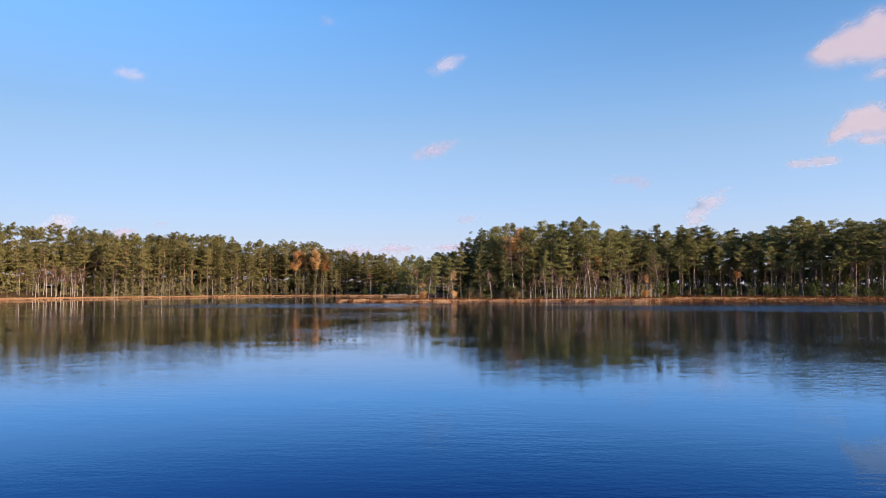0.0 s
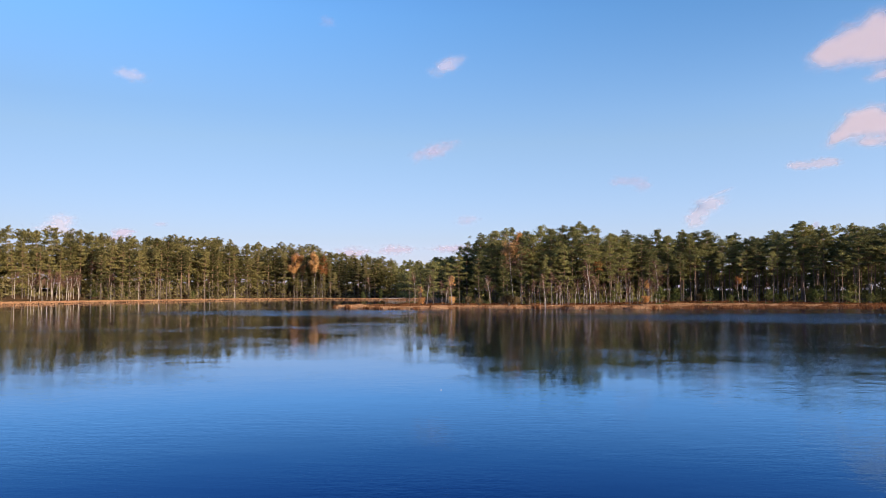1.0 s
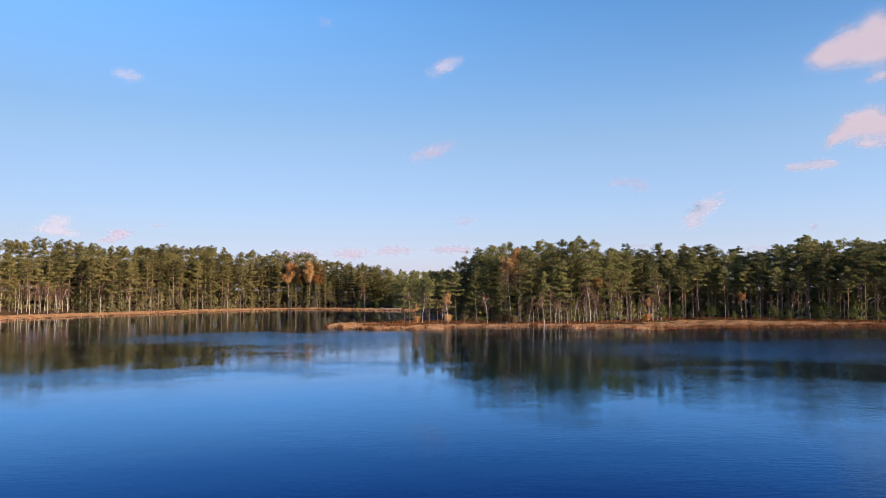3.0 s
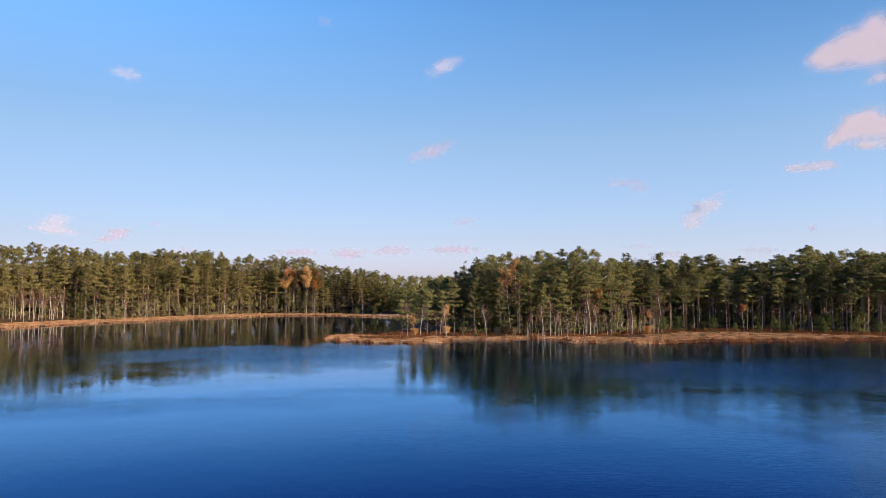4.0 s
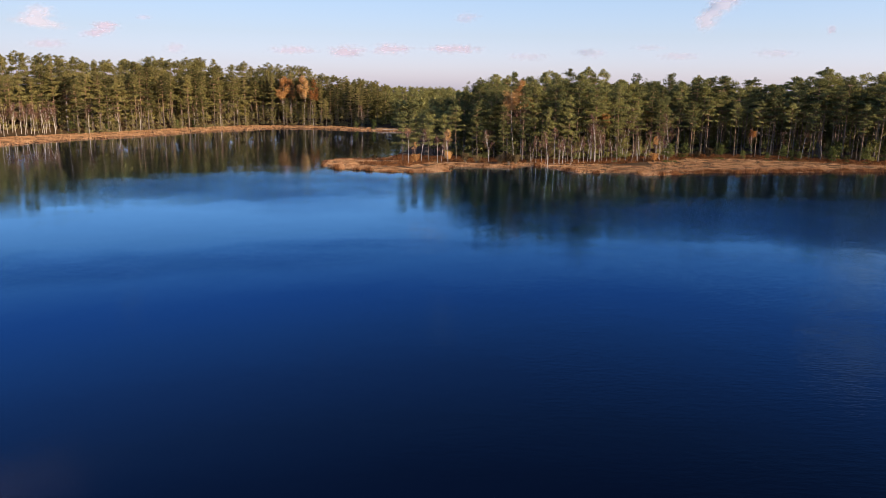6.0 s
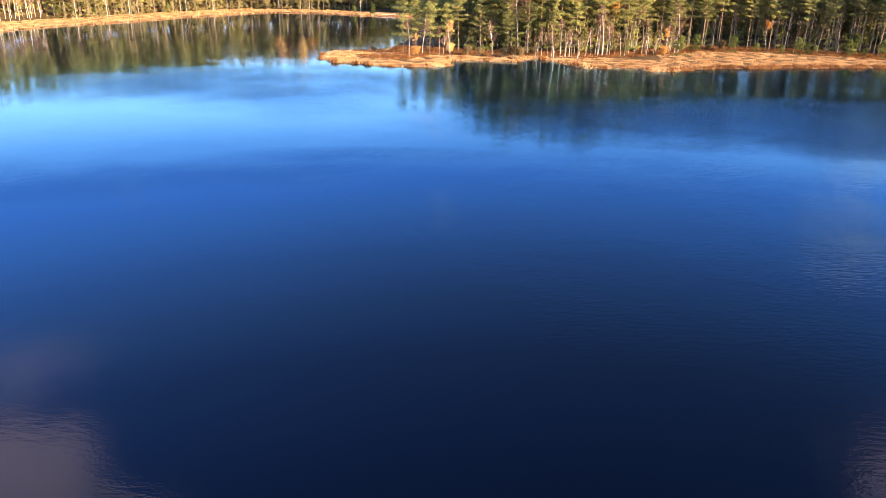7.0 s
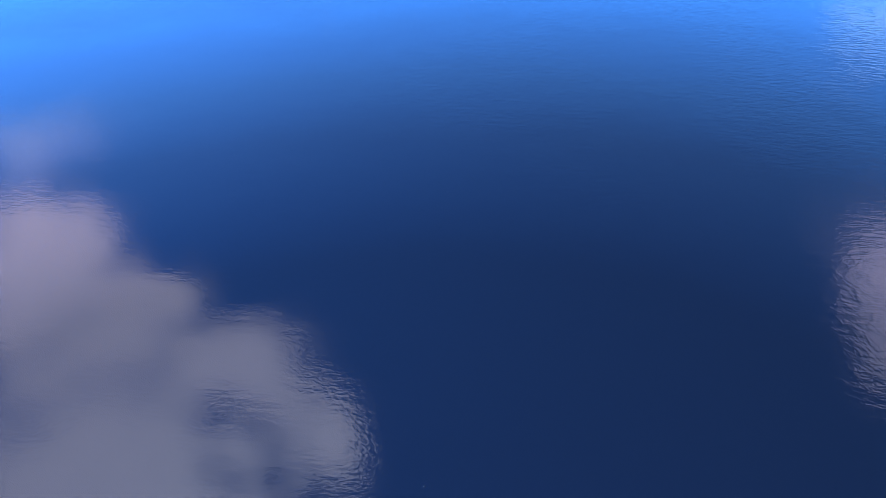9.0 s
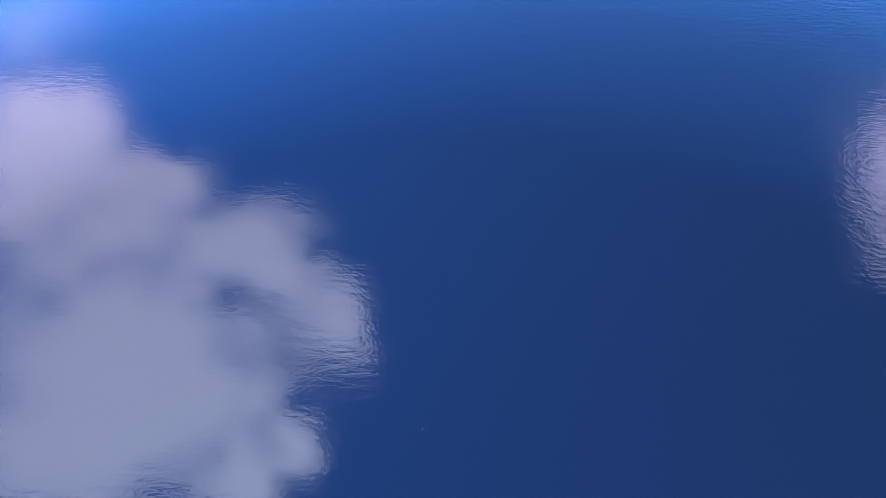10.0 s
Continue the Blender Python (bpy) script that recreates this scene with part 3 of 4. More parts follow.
def birch(seed, height=10.0, lean=0.6, leaves=0, fork=False, twigs=420, low=0.72, thick=0.0092):
    """A slender birch: wood, twigs, and leaves if it still has some."""
    rng = np.random.default_rng(seed)
    h = np.linspace(0, 1, 8)
    az = rng.uniform(0, 6.28)
    d = np.array([np.cos(az), np.sin(az)])
    path = np.stack([d[0] * lean * h ** 1.4 + 0.12 * np.sin(h * 6 + seed), d[1] * lean * h ** 1.4 + 0.1 * np.cos(h * 5), h * height - 0.15], 1)
    rad = height * thick * (1 - 0.88 * h)
    wood = [tube(path, rad, 6)]
    if fork:
        k = 3
        side = np.array([-d[1], d[0]]) * 1.3
        p2 = path[k:].copy()
        p2[:, :2] += side * np.linspace(0, 1, len(p2))[:, None] ** 0.8
        p2[:, 2] -= np.linspace(0, 0.8, len(p2))
        wood.append(tube(p2, rad[k:] * 0.85, 5))
    ends, fine = [], []
    for k in range(20):
        z = rng.uniform(0.38, 0.97)
        base = np.array([np.interp(z, h, path[:, i]) for i in range(3)])
        a, ln = rng.uniform(0, 6.28), (1.08 - z) * height * 0.26 + 0.35
        end = base + [np.cos(a) * ln * 0.75, np.sin(a) * ln * 0.75, ln * 0.95]
        mid = (base + end) / 2 + [0, 0, -0.05]
        fine.append(tube([base, mid, end], [0.03, 0.02, 0.006], 3))
        ends += [mid, end, (mid + end) / 2]
    ends = np.array(ends)
    n = twigs
    p = ends[rng.integers(0, len(ends), n)] + rng.normal(size=(n, 3)) * 0.18
    way = rng.normal(size=(n, 3)) * [0.5, 0.5, 0.45] + [0, 0, 0.35]
    side = np.cross(way, rng.normal(size=(n, 3)))
    side /= np.linalg.norm(side, axis=1)[:, None]
    ln = rng.uniform(0.35, 0.9, (n, 1))
    tv = np.stack([p - side * 0.022, p + side * 0.022, p + way * ln], 1).reshape(-1, 3)
    leaf = sprays(rng, ends[ends[:, 2] > low * height], 0.55, leaves, 0.15, 0.9) if leaves else None
    return join(wood), join(fine + [(tv, np.arange(n * 3).reshape(-1, 3))]), leaf


def part(name, data, mat, parent, label=""):
    ob = new(name, mesh_from(name, data[0], data[1], [mat]))
    ob.parent = parent
    return tagged(ob, label)


def tree_thing(name, pieces, label, category, group=""):
    root = new(name)
    for piece, data, mat, text in pieces:
        part(piece, data, mat, root, text)
    return tagged(root, label, category, group)


def set_down(first, used, x, y, scale, turn, tilt=0.0, z=None, label=""):
    """Puts the first of a kind at a place, or a copy of it once it is used."""
    z = float(ground_height([x], [y])[0]) if z is None else z
    m = pose(x, y, z - 0.03, tilt, 0, turn)
    if first.name in used:
        ob = copy_thing(first, m @ Matrix.Scale(scale / used[first.name], 4))
    else:
        used[first.name] = scale
        ob = first
        ob.matrix_basis = m @ Matrix.Scale(scale, 4)
    return tagged(ob, label)


used = {}
rng = np.random.default_rng(11)
TALL = [(1, 0.48, 3.3, 36, 0.0), (2, 0.55, 3.6, 32, 0.0), (3, 0.42, 3.1, 40, 0.2), (4, 0.58, 3.5, 28, 0.0), (5, 0.36, 3.2, 44, 0.3), (6, 0.50, 3.8, 32, 0.0)]
FULL = [(21, 0.20, 3.3, 48, 0.35), (22, 0.26, 3.5, 44, 0.25), (23, 0.30, 3.0, 44, 0.4), (24, 0.16, 3.3, 52, 0.5)]
LEAN = [pine(s, 20, b, r * 1.18, 30, 26, c, 0.42, 0, 3, 0.22, boughs=False) for s, b, r, c in [(31, 0.18, 3.0, 0.1), (32, 0.30, 3.2, 0.0), (33, 0.08, 3.0, 0.4)]]
HIGH = [pine(s, 20, b, r, 26, 26, 0.0, 0.42, 1, 4, 0.12) for s, b, r in [(36, 0.46, 3.2), (37, 0.52, 3.4)]]
FAR = [pine(s, 17, b, r, 10, 9, c, 1.1, 0, 3, boughs=False) for s, b, r, c in [(41, 0.35, 2.6, 0.4), (42, 0.42, 2.8, 0.2)]]

PINE_LABEL = "tall Scots pine with a bare lower trunk and tufted green crown"
FULL_LABEL = "dense pine with tiered green branches almost down to the ground"


def pine_kinds(group, needles, slim=1.0):
    """Six tall bare-trunked pines and four dense ones, each the first of its kind. slim narrows the crowns."""
    tall, full = [], []
    for specs, height, size, label, kinds in ((TALL, 20, 0.27, PINE_LABEL, tall), (FULL, 18, 0.25, FULL_LABEL, full)):
        for seed, bare, reach, limbs, cone in specs:
            w, g = pine(seed, height, bare, reach * slim, limbs, 42, cone, size, gap=0.6)
            kinds.append(tree_thing("pine_tree", [("trunk", w, PINE_BARK, ""), ("crown", g, needles, "")], label, "pine tree", group))
    return tall, full


def scatter(n, box, ok, gap, rng, taken):
    """Places in a box that suit ok, at least gap apart."""
    out = []
    x0, y0, x1, y1 = box
    pts = np.stack([rng.uniform(x0, x1, n), rng.uniform(y0, y1, n)], 1)
    good = ok(pts[:, 0], pts[:, 1])
    for p in pts[good]:
        if all((p[0] - q[0]) ** 2 + (p[1] - q[1]) ** 2 > gap * gap for q in taken):
            taken.append(p)
            out.append(p)
    return out


EDGE_X = [-16, -8, 0, 9, 22, 35, 44, 52, 67, 79, 91, 99, 115, 140, 170]
EDGE_Y = [184, 181, 179, 178, 178, 182, 188, 195, 198, 194, 190, 188, 184, 178, 158]


def behind_north_edge(x, y, near, far):
    e = np.interp(x, EDGE_X, EDGE_Y)
    return (y > e + near) & (y < e + far)


taken = []
# pines of the north shore, one by one
TOP_X = [-14, -5, -1, 4, 10, 22, 31, 36, 41, 48, 58, 66, 78, 90, 104]
TOP_Z = [11.5, 13.0, 16.2, 17.8, 18.6, 19.3, 19.4, 18.0, 17.4, 18.2, 18.8, 19.1, 18.6, 20.0, 20.0]
tall, full = pine_kinds("pines along the north shore", NEEDLES)
spots = scatter(4600, (-14, 176, 116, 245), lambda x, y: behind_north_edge(x, y, 0, 22) & (shore_distance(x, y) > 5), 3.3, rng, taken)
for x, y in spots[:190]:
    edge = y - float(np.interp(x, EDGE_X, EDGE_Y))
    goal = float(np.interp(x, TOP_X, TOP_Z)) - 0.2 + rng.normal() * 1.4
    dense = x < 36 and rng.random() < (0.75 if edge < 9 else 0.35) or x < 48 and rng.random() < 0.1
    kind = full[rng.integers(len(full))] if dense else tall[rng.integers(len(tall)) if x < 48 else (0, 1, 3, 5)[rng.integers(4)]]
    size = goal / (18 if dense else 20) * (rng.uniform(0.72, 0.95) if edge < 5 else 1)
    set_down(kind, used, x, y, size, rng.uniform(0, 360), rng.normal() * 1.2)

north_rest = spots[190:]
# pines of the west shore
west_tall, west_full = pine_kinds("pines along the west shore", NEEDLES_WARM, 0.78)


def west_wood(x, y, near, far):
    d = shore_distance(x, y)
    return (d > near) & (d < far) & (x < -30) & (y > 190) & (x < -0.42 * (y - 190) + 20)


spots = scatter(5000, (-185, 195, -45, 345), lambda x, y: west_wood(x, y, 20, 31) & ~((x < -129) & (y < 248) & (shore_distance(x, y) < 27)), 2.5, rng, taken)
for x, y in spots[:205]:
    goal = 20.0 + rng.normal() * 1.1 - (3.5 if x > -66 else 0) + (0.6 if -125 < x < -105 else 0) - (1.3 if x < -125 else 0)
    dense = rng.random() < 0.62
    kind = west_full[rng.integers(len(west_full))] if dense else west_tall[rng.integers(len(west_tall))]
    set_down(kind, used, x, y, goal / (18 if dense else 20), rng.uniform(0, 360), rng.normal() * 1.5)
for x, y, h in [(-83, 312, 12.5), (-77.5, 313, 11.5), (-74, 314, 12), (-66, 314, 11), (-70.5, 312.5, 10), (-61, 313, 11.5)]:
    set_down(west_full[rng.integers(4)], used, x, y, h / 18, rng.uniform(0, 360))
west_rest = spots[205:]


def wood_stuff(name, label, kinds, places, height, needles, rng):
    """A wood of many trees that nobody could count: one joined mesh."""
    vs, fs, ms, at = [], [], [], 0
    zs = ground_height([p[0] for p in places], [p[1] for p in places])
    for (x, y), z in zip(places, zs):
        w, g = kinds[rng.integers(len(kinds))]
        a, s_ = rng.uniform(0, 6.28), height(x, y) / 20 * rng.uniform(0.92, 1.07)
        turn = np.array([[np.cos(a), -np.sin(a), 0], [np.sin(a), np.cos(a), 0], [0, 0, 1]]) * s_
        for k, (v, f) in enumerate((w, g)):
            vs.append(v @ turn.T + [x, y, z - 0.05])
            fs.append(f + at)
            ms.append(np.full(len(f), k))
            at += len(v)
    me = mesh_from(name, np.concatenate(vs), np.concatenate(fs), [PINE_BARK, needles], np.concatenate(ms))
    return tagged(new(name, me), label, "forest", kind="stuff")


places = [tuple(p) for p in north_rest] + scatter(5000, (-12, 198, 132, 300), lambda x, y: behind_north_edge(x, y, 22, 70) & (shore_distance(x, y) > 6) & ((x < 70) | (y < 238)), 3.9, rng, taken)
# unseen trees farther east, added to shade the right end of the wood
places += scatter(900, (116, 150, 178, 225), lambda x, y: behind_north_edge(x, y, 0, 34) & (shore_distance(x, y) > 8), 4.6, rng, taken)
far_east = [p for p in places if p[0] > 50 and p[1] < np.interp(p[0], EDGE_X, EDGE_Y) + 45]
wood_stuff("pine_wood", "dark tall pine wood with bare trunks in the east, with unseen trees added beyond it", HIGH, far_east, lambda x, y: 16.6, NEEDLES, rng)
places = [p for p in places if not (p[0] > 50 and p[1] < np.interp(p[0], EDGE_X, EDGE_Y) + 45)]
wood_stuff("pine_wood", "deep pine wood behind the north shore", LEAN, places, lambda x, y: (17.2 if x < 55 else 16.4) if x > 0 else 13.0, NEEDLES, rng)
places = west_rest + scatter(3600, (-190, 205, -20, 360), lambda x, y: west_wood(x, y, 29, 42), 2.8, rng, taken) + scatter(5200, (-250, 205, -20, 420), lambda x, y: west_wood(x, y, 42, 60), 5.2, rng, taken)
wood_stuff("pine_wood", "sunlit pine wood rising behind the west shore", LEAN, places, lambda x, y: 20.8 if x < -128 else (22.2 if x < -105 else (21.2 if x < -75 else 17.4)), NEEDLES_WARM, rng)
places = scatter(1100, (-75, 300, 30, 380), lambda x, y: (shore_distance(x, y) > 12) & (x < 0.30 * (y - 300) - 5) & (x > -0.42 * (y - 190) + 20), 5.0, rng, taken)
wood_stuff("pine_wood", "shaded pine wood beyond the inlet", LEAN, places, lambda x, y: 15.5, NEEDLES, rng)
places = [(u * v, v) for u, v in zip(rng.uniform(-0.42, 0.16, 130), 420 + 1300 * rng.uniform(0, 1, 130) ** 1.6)]
wood_stuff("distant_wood", "distant forest along the flat horizon", FAR, places, lambda x, y: 17.0, NEEDLES, rng)

UNDER = [pine(s, 20, 0.05, 5.0, 11, 5, 0.7, 2.3, 0, 3, 0.3, boughs=False) for s in (51, 52)]
places = scatter(3000, (-180, 195, -45, 345), lambda x, y: west_wood(x, y, 20, 38) & ~((x < -128) & (y < 254) & (shore_distance(x, y) < 26.5)), 2.6, rng, [])
belt = scatter(2200, (4, 205, 150, 270), lambda x, y: behind_north_edge(x, y, 30, 58), 3.0, rng, [])[:330] + scatter(1500, (52, 225, 125, 275), lambda x, y: behind_north_edge(x, y, 44, 62), 3.0, rng, [])[:190]
wood_stuff("undergrowth", "young pines and spruces under the west wood", UNDER, places[:280], lambda x, y: rng.uniform(2.0, 6.5), UNDERWOOD, rng)
places = scatter(4200, (-250, 195, -30, 380), lambda x, y: west_wood(x, y, 30, 48), 3.0, rng, [])[:420]
wood_stuff("undergrowth", "young spruces deep in the west wood", UNDER, places, lambda x, y: rng.uniform(7.0, 13.0), NEEDLES_WARM, rng)
places = scatter(2600, (-160, 195, -45, 330), lambda x, y: west_wood(x, y, 17.5, 23) & ~((x < -128) & (y < 250) & (shore_distance(x, y) < 22)), 1.9, rng, [])[:190]
wood_stuff("undergrowth", "low brown and green bushes at the foot of the west wood", UNDER, places, lambda x, y: rng.uniform(1.2, 3.4), UNDERWOOD, rng)
places = scatter(2200, (-6, 178, 140, 245), lambda x, y: behind_north_edge(x, y, 3, 30) & (shore_distance(x, y) > 7) & (rng.random(len(x)) < np.where(x < 45, 1.0, 0.15)), 2.6, rng, [])
places = places[:280] + belt + scatter(1500, (-75, 300, 60, 380), lambda x, y: (shore_distance(x, y) > 8) & (x > -0.42 * (y - 190) + 20), 3.0, rng, [])[:240]
wood_stuff("undergrowth", "young pines and spruces under the north wood", UNDER, places, lambda x, y: rng.uniform(2.0, 5.5) if y < np.interp(x, EDGE_X, EDGE_Y) + 29 else rng.uniform(6.0, 12.0), NEEDLES, rng)

# ---- birches ----
BIRCH_LABEL = "leafless birch with a slim white trunk and pinkish twigs"
RUSTY_LABEL = "slim birch with a few orange autumn leaves"
BARE_KINDS, RUSTY_KINDS = [], []
for s in range(5):
    w, t, _ = birch(60 + s, 10, 0.4 + 0.25 * s, 0, s in (2, 4))
    BARE_KINDS.append(tree_thing("birch_tree", [("trunk", w, BIRCH_BARK, ""), ("twig_crown", t, TWIGS, "pinkish bare twigs")], BIRCH_LABEL, "birch tree", "bare birches on the shore"))
for s in range(3):
    w, t, l = birch(80 + s, 10, 0.5, 56, False, 240, 0.70, 0.0060)
    RUSTY_KINDS.append(tree_thing("birch_tree", [("trunk", w, BIRCH_BARK, ""), ("twig_crown", t, TWIGS, "bare twigs"), ("leaf_crown", l, RUST, "orange autumn leaves")], RUSTY_LABEL, "birch tree", "birches in autumn colour"))

NORTH_BIRCHES = [(-5.2, 168.3, 6.8), (3.8, 174.2, 7.4), (16.1, 166.9, 7.9), (18.2, 173.9, 7.6), (19.3, 174.1, 5.6), (20.2, 174.2, 6.0), (21.6, 171.7, 6.8),
                 (26.5, 179.0, 8.8), (27.3, 179.3, 8.4), (28.0, 178.5, 10.8), (29.1, 179.6, 6.2), (29.7, 178.8, 7.2), (34.7, 190.0, 12.6), (36.1, 188.4, 11.0),
                 (37.4, 190.5, 12.6), (38.1, 180.4, 7.8), (43.7, 182.9, 5.6), (44.8, 183.1, 6.0), (46.0, 184.8, 10.9), (81.0, 194.5, 7.8), (86.0, 194.9, 6.6), (74.2, 191.0, 6.6)]
TONGUE_BIRCHES = [(-13.6, 168.2, 7.4), (-11.2, 172.4, 7.2), (-7.6, 172.1, 5.6), (-6.8, 173.0, 4.8)]
WEST_BIRCHES = [(-144.2, 229.0, 9.9), (-142.6, 229.6, 9.0), (-142.6, 232.4, 9.5), (-140.5, 233.0, 9.5), (-140.2, 235.6, 8.6), (-139.0, 236.0, 9.5), (-138.5, 238.6, 8.4),
                (-137.4, 239.4, 9.5), (-136.6, 240.2, 8.2), (-137.0, 242.5, 9.4), (-136.3, 244.6, 9.7), (-134.0, 248.0, 13.2), (-128.5, 266.0, 11.6), (-124.5, 243.5, 9.0), (-121.0, 257.0, 8.0), (-118.0, 266.5, 10.5), (-107.0, 289.0, 8.4), (-100.0, 297.5, 9.0), (-141.6, 226.5, 9.6), (-139.6, 229.0, 9.2), (-138.0, 231.5, 8.8), (-137.2, 234.5, 9.3), (-135.6, 237.5, 8.8), (-134.4, 241.0, 9.0), (-145.5, 224.0, 9.8), (-112.0, 296.0, 8.0), (-44.0, 299.5, 8.8)]
GOLDEN = [(-81.5, 322, 19.4), (-79.0, 325, 18.4), (-72.0, 321.5, 19.8), (-68.8, 323, 18.8)]
rng = np.random.default_rng(5)
for x, y, h in NORTH_BIRCHES + TONGUE_BIRCHES + WEST_BIRCHES:
    set_down(BARE_KINDS[rng.integers(len(BARE_KINDS))], used, x, y, h / 10, rng.uniform(0, 360))
for k, (x, y, h) in enumerate([(9.3, 179.6, 16.6), (11.2, 183.0, 17.6), (42.2, 181.1, 5.6), (68.8, 194.6, 7.4), (-12.7, 170.4, 4.4), (-5.6, 173.5, 7.0), (30.5, 188, 12)]):
    set_down(RUSTY_KINDS[k % 3], used, x, y, h / 10, rng.uniform(0, 360))
# thicket of small bare birches in front of the pines
for k in range(34):
    x = 11 + 36 * (k + rng.random()) / 34
    y = float(np.interp(x, EDGE_X, EDGE_Y)) - rng.uniform(0.5, 4.5)
    set_down(BARE_KINDS[k % 5], used, x, y, rng.uniform(0.32, 0.66), rng.uniform(0, 360), label="small leafless birch with pinkish twigs before the pines")
w, t, l = birch(91, 10, 0.5, 80, True, 240, 0.60, 0.0050)
gold = tree_thing("birch_tree", [("trunk", w, BIRCH_BARK, ""), ("twig_crown", t, TWIGS, "bare twigs"), ("leaf_crown", l, RUST, "orange autumn leaves")], "tall birch with a full orange autumn crown", "birch tree", "birches in autumn colour")
for x, y, h in GOLDEN:
    set_down(gold, used, x, y, h / 10, rng.uniform(0, 360))
w, t, _ = birch(97, 10, 0.8, 0, True, 120)
grey = tree_thing("dead_tree", [("trunk", w, DEAD_WOOD, ""), ("twig_crown", t, TWIGS, "")], "dead grey forked tree among the pines", "tree")
set_down(grey, used, -101.0, 322.0, 1.5, 40)

# ---- young pines and shrubs ----
young = []
for s in range(3):
    w, g = pine(110 + s, 4.0, 0.06, 1.15, 24, 26, 0.85, 0.24, 0, 5)
    young.append(tree_thing("young_pine", [("trunk", w, PINE_BARK, ""), ("crown", g, NEEDLES_YOUNG, "")], "young bushy yellow-green pine on the shore heath", "pine tree", "young pines on the heath"))
YOUNG = [(74.7, 190.5, 3.9), (76.8, 190.0, 2.9), (78.6, 190.3, 2.4), (85.9, 189.4, 3.9), (87.6, 191.0, 4.9), (93.1, 188.0, 3.9), (89.4, 189.1, 1.9), (60.0, 190.6, 4.0),
         (65.8, 191.7, 2.4), (71.1, 190.0, 2.1), (33.1, 179.5, 3.7), (50.6, 188.9, 4.0), (45.0, 181.0, 4.6), (-39.3, 297.5, 4.2), (-132, 247, 4.0), (-129, 250, 3.4), (-124, 262, 3.6), (-126, 258, 2.8), (-112, 284, 3.4), (-108, 290, 3.0), (98, 186.5, 3.0), (102, 186, 2.4), (-47, 303, 3.0)]
for x, y, h in YOUNG:
    set_down(young[rng.integers(3)], used, x, y, h / 4, rng.uniform(0, 360))
w, g = pine(130, 11, 0.3, 2.1, 26, 36, 0.55, 0.28)
slim = tree_thing("pine_tree", [("trunk", w, PINE_BARK, ""), ("crown", g, NEEDLES, "")], "slim half-grown pine on the sedge tongue", "pine tree", "pines on the tongue")
for x, y, h in [(-9.8, 174.2, 10.9), (-15.5, 174.0, 11.1), (-12.8, 175.6, 9.8), (-6.4, 178.5, 10.5)]:
    set_down(slim, used, x, y, h / 11, rng.uniform(0, 360))


def shrub(seed, mat, label):
    rng_ = np.random.default_rng(seed)
    wood, ends = [], []
    for k in range(16):
        a, r = rng_.uniform(0, 6.28), rng_.uniform(0.3, 1.3)
        end = np.array([np.cos(a) * r, np.sin(a) * r, rng_.uniform(1.2, 2.4)])
        wood.append(tube([[np.cos(a) * 0.1, np.sin(a) * 0.1, -0.1], end * [0.4, 0.4, 0.55], end], [0.03, 0.022, 0.008], 3))
        ends += [end, end * [0.75, 0.75, 0.8], end * [0.6, 0.6, 0.55]]
    return tree_thing("shrub", [("stem_cluster", join(wood), PINE_BARK, ""), ("twig_crown", sprays(rng_, ends, 0.5, 34, 0.17, 0.9), mat, "")], label, "shrub", "shrubs at the water's edge")


scrub = shrub(3, SCRUB, "leafless brown willow shrub at the water's edge")
rusty = shrub(4, RUST, "low orange-leaved shrub at the water's edge")
for x, y, s in [(8.0, 169.5, 1.1), (6.3, 170.0, 0.9), (9.6, 171.2, 0.9), (1.0, 171.5, 0.8), (-1.5, 171.8, 0.9), (12.5, 175.2, 0.8), (-22, 174.5, 0.5), (58, 193, 1.0), (47, 187.5, 0.9), (55, 192, 0.7)]:
    set_down(scrub, used, x, y, s, rng.uniform(0, 360))
for x, y, s in [(-12.4, 169.6, 0.75), (41.4, 179.8, 0.8), (-5.5, 176.0, 0.8)]:
    set_down(rusty, used, x, y, s, rng.uniform(0, 360))


# ---- sedge, reeds and heath ----
def blades(name, label, n, box, ok, height, width, mat, seed, lean=0.35):
    rng_ = np.random.default_rng(seed)
    x, y = rng_.uniform(box[0], box[2], n), rng_.uniform(box[1], box[3], n)
    d = shore_distance(x, y)
    good = ok(x, y, d)
    x, y, d = x[good], y[good], d[good]
    z = ground_height(x, y)
    k = len(x)
    h = height(x, y, d) * rng_.uniform(0.55, 1.25, k)
    a, b = rng_.uniform(0, 6.28, k), rng_.uniform(0, 6.28, k)
    w = width * rng_.uniform(0.6, 1.5, k)
    base = np.stack([x, y, np.maximum(z, -0.1) - 0.05], 1)
    side = np.stack([np.cos(a), np.sin(a), a * 0], 1) * w[:, None] / 2
    tip = base + np.stack([np.cos(b) * lean * h, np.sin(b) * lean * h, h], 1)
    v = np.stack([base - side, base + side, tip], 1).reshape(-1, 3)
    return tagged(new(name, mesh_from(name, v, np.arange(3 * k).reshape(-1, 3), [mat])), label, "grass", kind="stuff")


def tuft(x, y):
    return np.array([0.75 + 0.9 * noise.noise((u / 2.2, v / 2.2, 11)) for u, v in zip(x, y)])


def open_north(x, y, d):
    return (d > -0.25) & (y < np.interp(x, EDGE_X, EDGE_Y) - 1) & (x > -37)


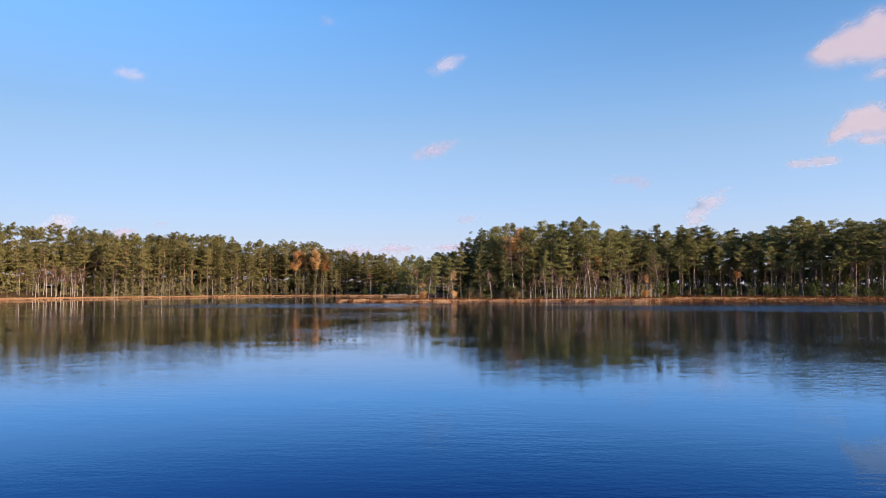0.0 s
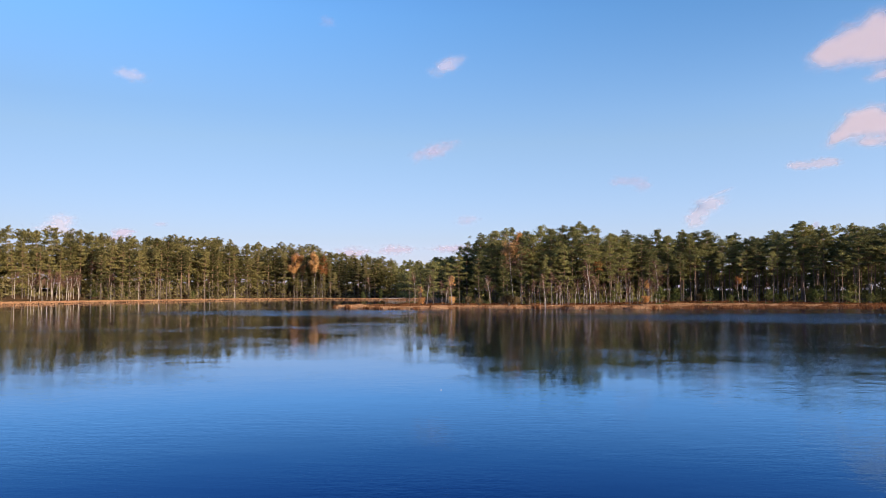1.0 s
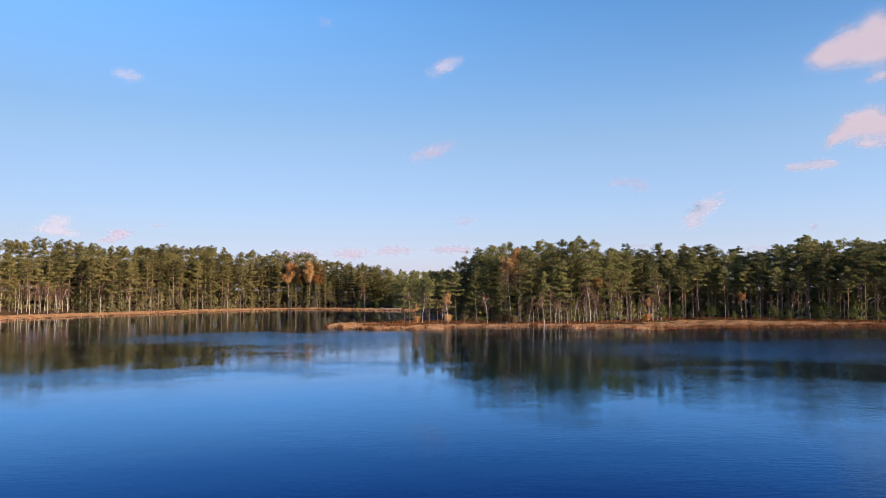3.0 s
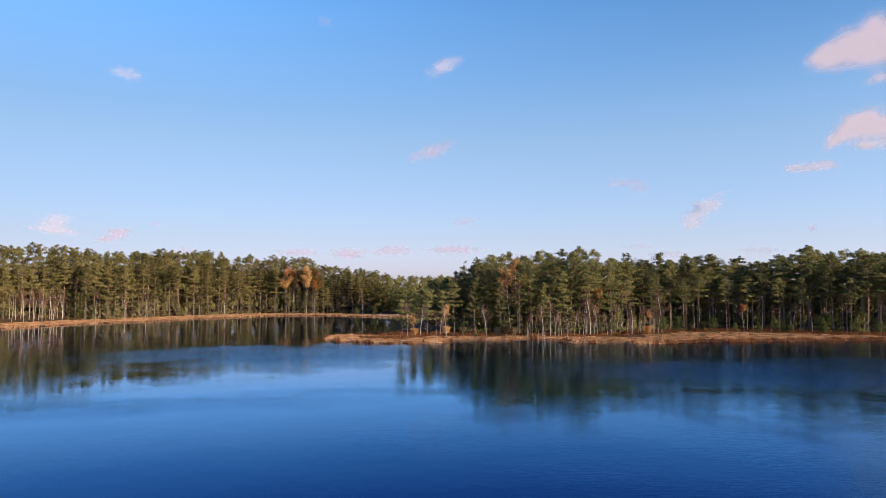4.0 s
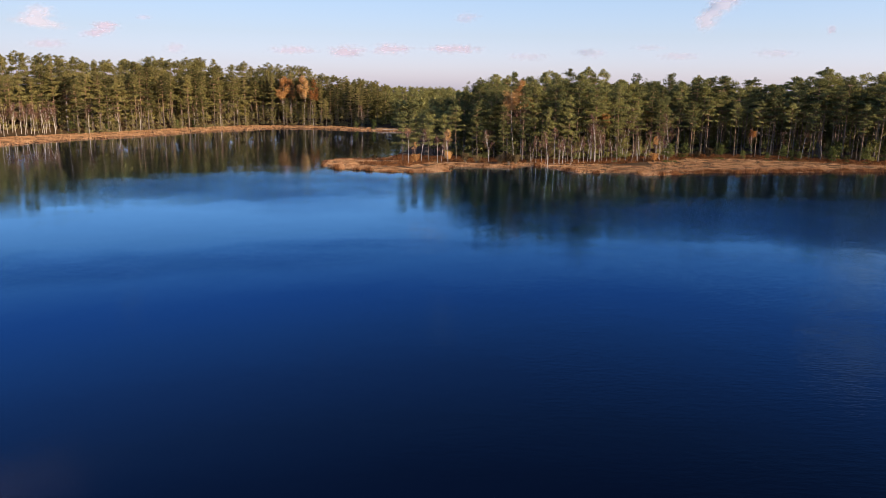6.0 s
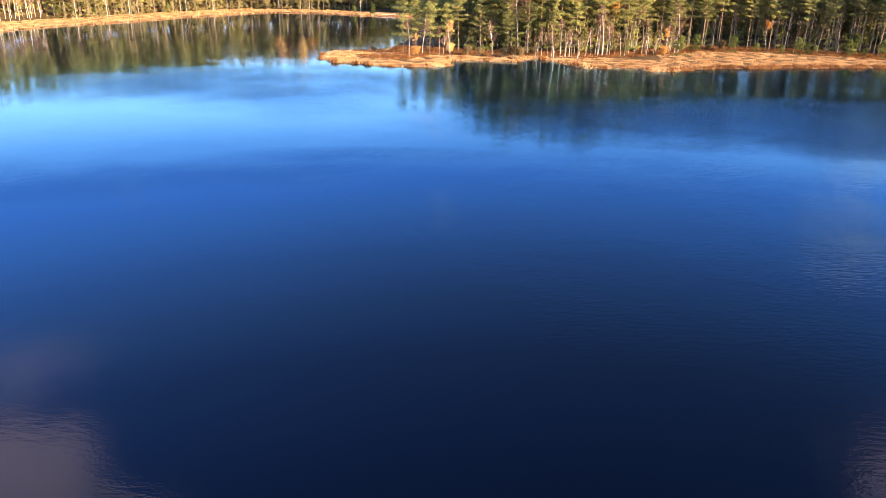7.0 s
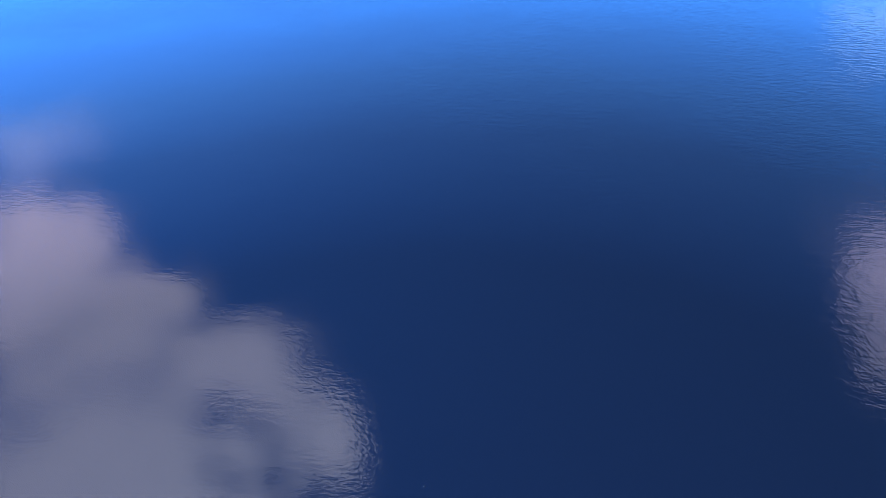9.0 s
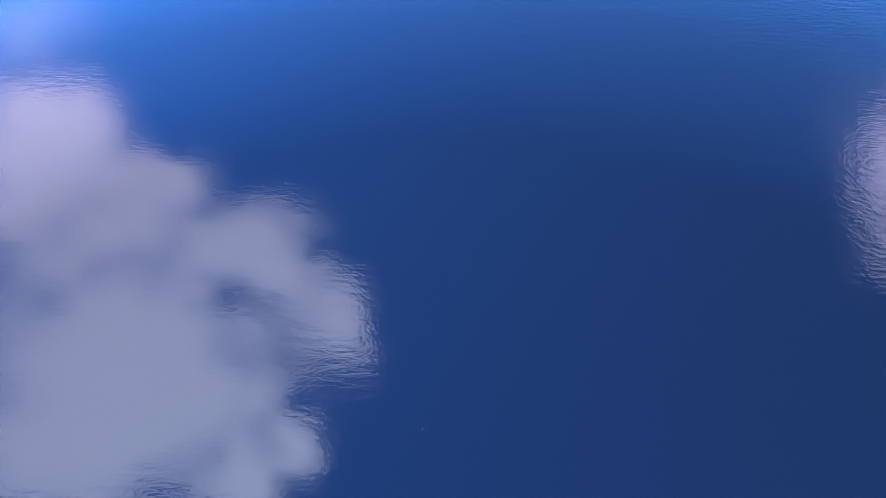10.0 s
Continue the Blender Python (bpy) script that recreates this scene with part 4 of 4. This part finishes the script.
blades("sedge", "golden dry sedge along the north bank and its tongue", 330000, (-37, 150, 128, 195), lambda x, y, d: open_north(x, y, d) & (d < np.where(x > 40, 26, np.where(x > 18, 13, np.where((x < -6) & (y > 174), 1.6, 10)))),
       lambda x, y, d: np.where(d < 1.2, 0.44, np.where(d > 4, 0.20, 0.28)) * np.clip(tuft(x, y), 0.3, 1.6), 0.10, SEDGE, 1)
blades("heath", "red-brown heather between the sedge and the pines", 140000, (-34, 160, 128, 200), lambda x, y, d: (d > 1.2) & ((d > 7.5) | (y > 174)) & (y < np.interp(x, EDGE_X, EDGE_Y) + 5) & ((x < 12) | (y > np.interp(x, EDGE_X, EDGE_Y) - 6)),
       lambda x, y, d: 0.55 * np.clip(tuft(x, y), 0.25, 1.6), 0.14, HEATH, 2, 0.8)
blades("sedge", "pale dry sedge along the west bank and spit", 420000, (-150, 150, -22, 320), lambda x, y, d: (d > -0.25) & (d < np.where(x > -90, 16, 21)) & (x < -0.42 * (y - 190) + 30),
       lambda x, y, d: np.where(d < 1.2, 0.46, 0.28) * np.clip(tuft(x, y), 0.3, 1.5), 0.13, SEDGE, 3)
blades("reeds", "dark rusty tussocks at the water's edge", 330000, (-36, 150, 125, 180), lambda x, y, d: (d > -0.6) & (d < 1.3) & (tuft(x, y) > np.where(x > 40, 0.40, 0.95)),
       lambda x, y, d: 0.62 * np.clip(tuft(x, y), 0.3, 1.3), 0.12, HEATH, 4)


# ---- fallen logs on the spit, and a pale leaf afloat ----
def log(length, thick, seed):
    rng_ = np.random.default_rng(seed)
    h = np.linspace(0, 1, 7)
    path = np.stack([(h - 0.5) * length, 0.12 * np.sin(h * 3 + seed), thick * 0.8 + 0.25 * h], 1)
    bits = [tube(path, thick * (1 - 0.5 * h), 7)]
    for k in range(5):
        at = path[k + 1]
        a = rng_.uniform(0.4, 2.7)
        bits.append(tube([at, at + [rng_.normal() * 0.3, math.cos(a) * 0.5, math.sin(a) * 0.5], at + [rng_.normal() * 0.4, math.cos(a) * 0.9, math.sin(a) * 0.9]], [0.05, 0.035, 0.01], 4))
    return join(bits)


for x, y, ln, turn, seed in [(-32.0, 297.0, 7.0, 8, 1), (-37.5, 297.8, 5.0, -12, 2), (-27.0, 177.5, 3.0, 20, 3)]:
    wood = new("fallen_log", mesh_from("fallen_log", *log(ln, 0.16, seed), [DEAD_WOOD], smooth=True))
    wood.matrix_basis = pose(x, y, float(ground_height([x], [y])[0]), 0, 0, turn)
    tagged(wood, "pale grey fallen log with broken branches lying on the bank", "log", "fallen logs on the banks")


def floating_leaf(x, y):
    bm = bmesh.new()
    rim = [bm.verts.new((0.022 * math.cos(a) * (1 + 0.3 * math.cos(a)), 0.014 * math.sin(a), 0.006 + 0.010 * math.cos(2 * a) ** 2)) for a in np.linspace(0, 2 * math.pi, 14, endpoint=False)]
    bm.faces.new(rim)
    low = [bm.verts.new((v.co.x * 0.9, v.co.y * 0.9, -0.004)) for v in rim]
    bm.faces.new(list(reversed(low)))
    for k in range(len(rim)):
        q = (k + 1) % len(rim)
        bm.faces.new((rim[k], low[k], low[q], rim[q]))
    me = bpy.data.meshes.new("floating_leaf")
    bm.to_mesh(me)
    bm.free()
    me.materials.append(BIRCH_BARK)
    ob = new("floating_leaf", me)
    ob.matrix_basis = pose(x, y, 0.004, 0, 0, 35)
    tagged(ob, "small pale curled leaf afloat on the open lake", "leaf")


floating_leaf(-0.72, 31.41)
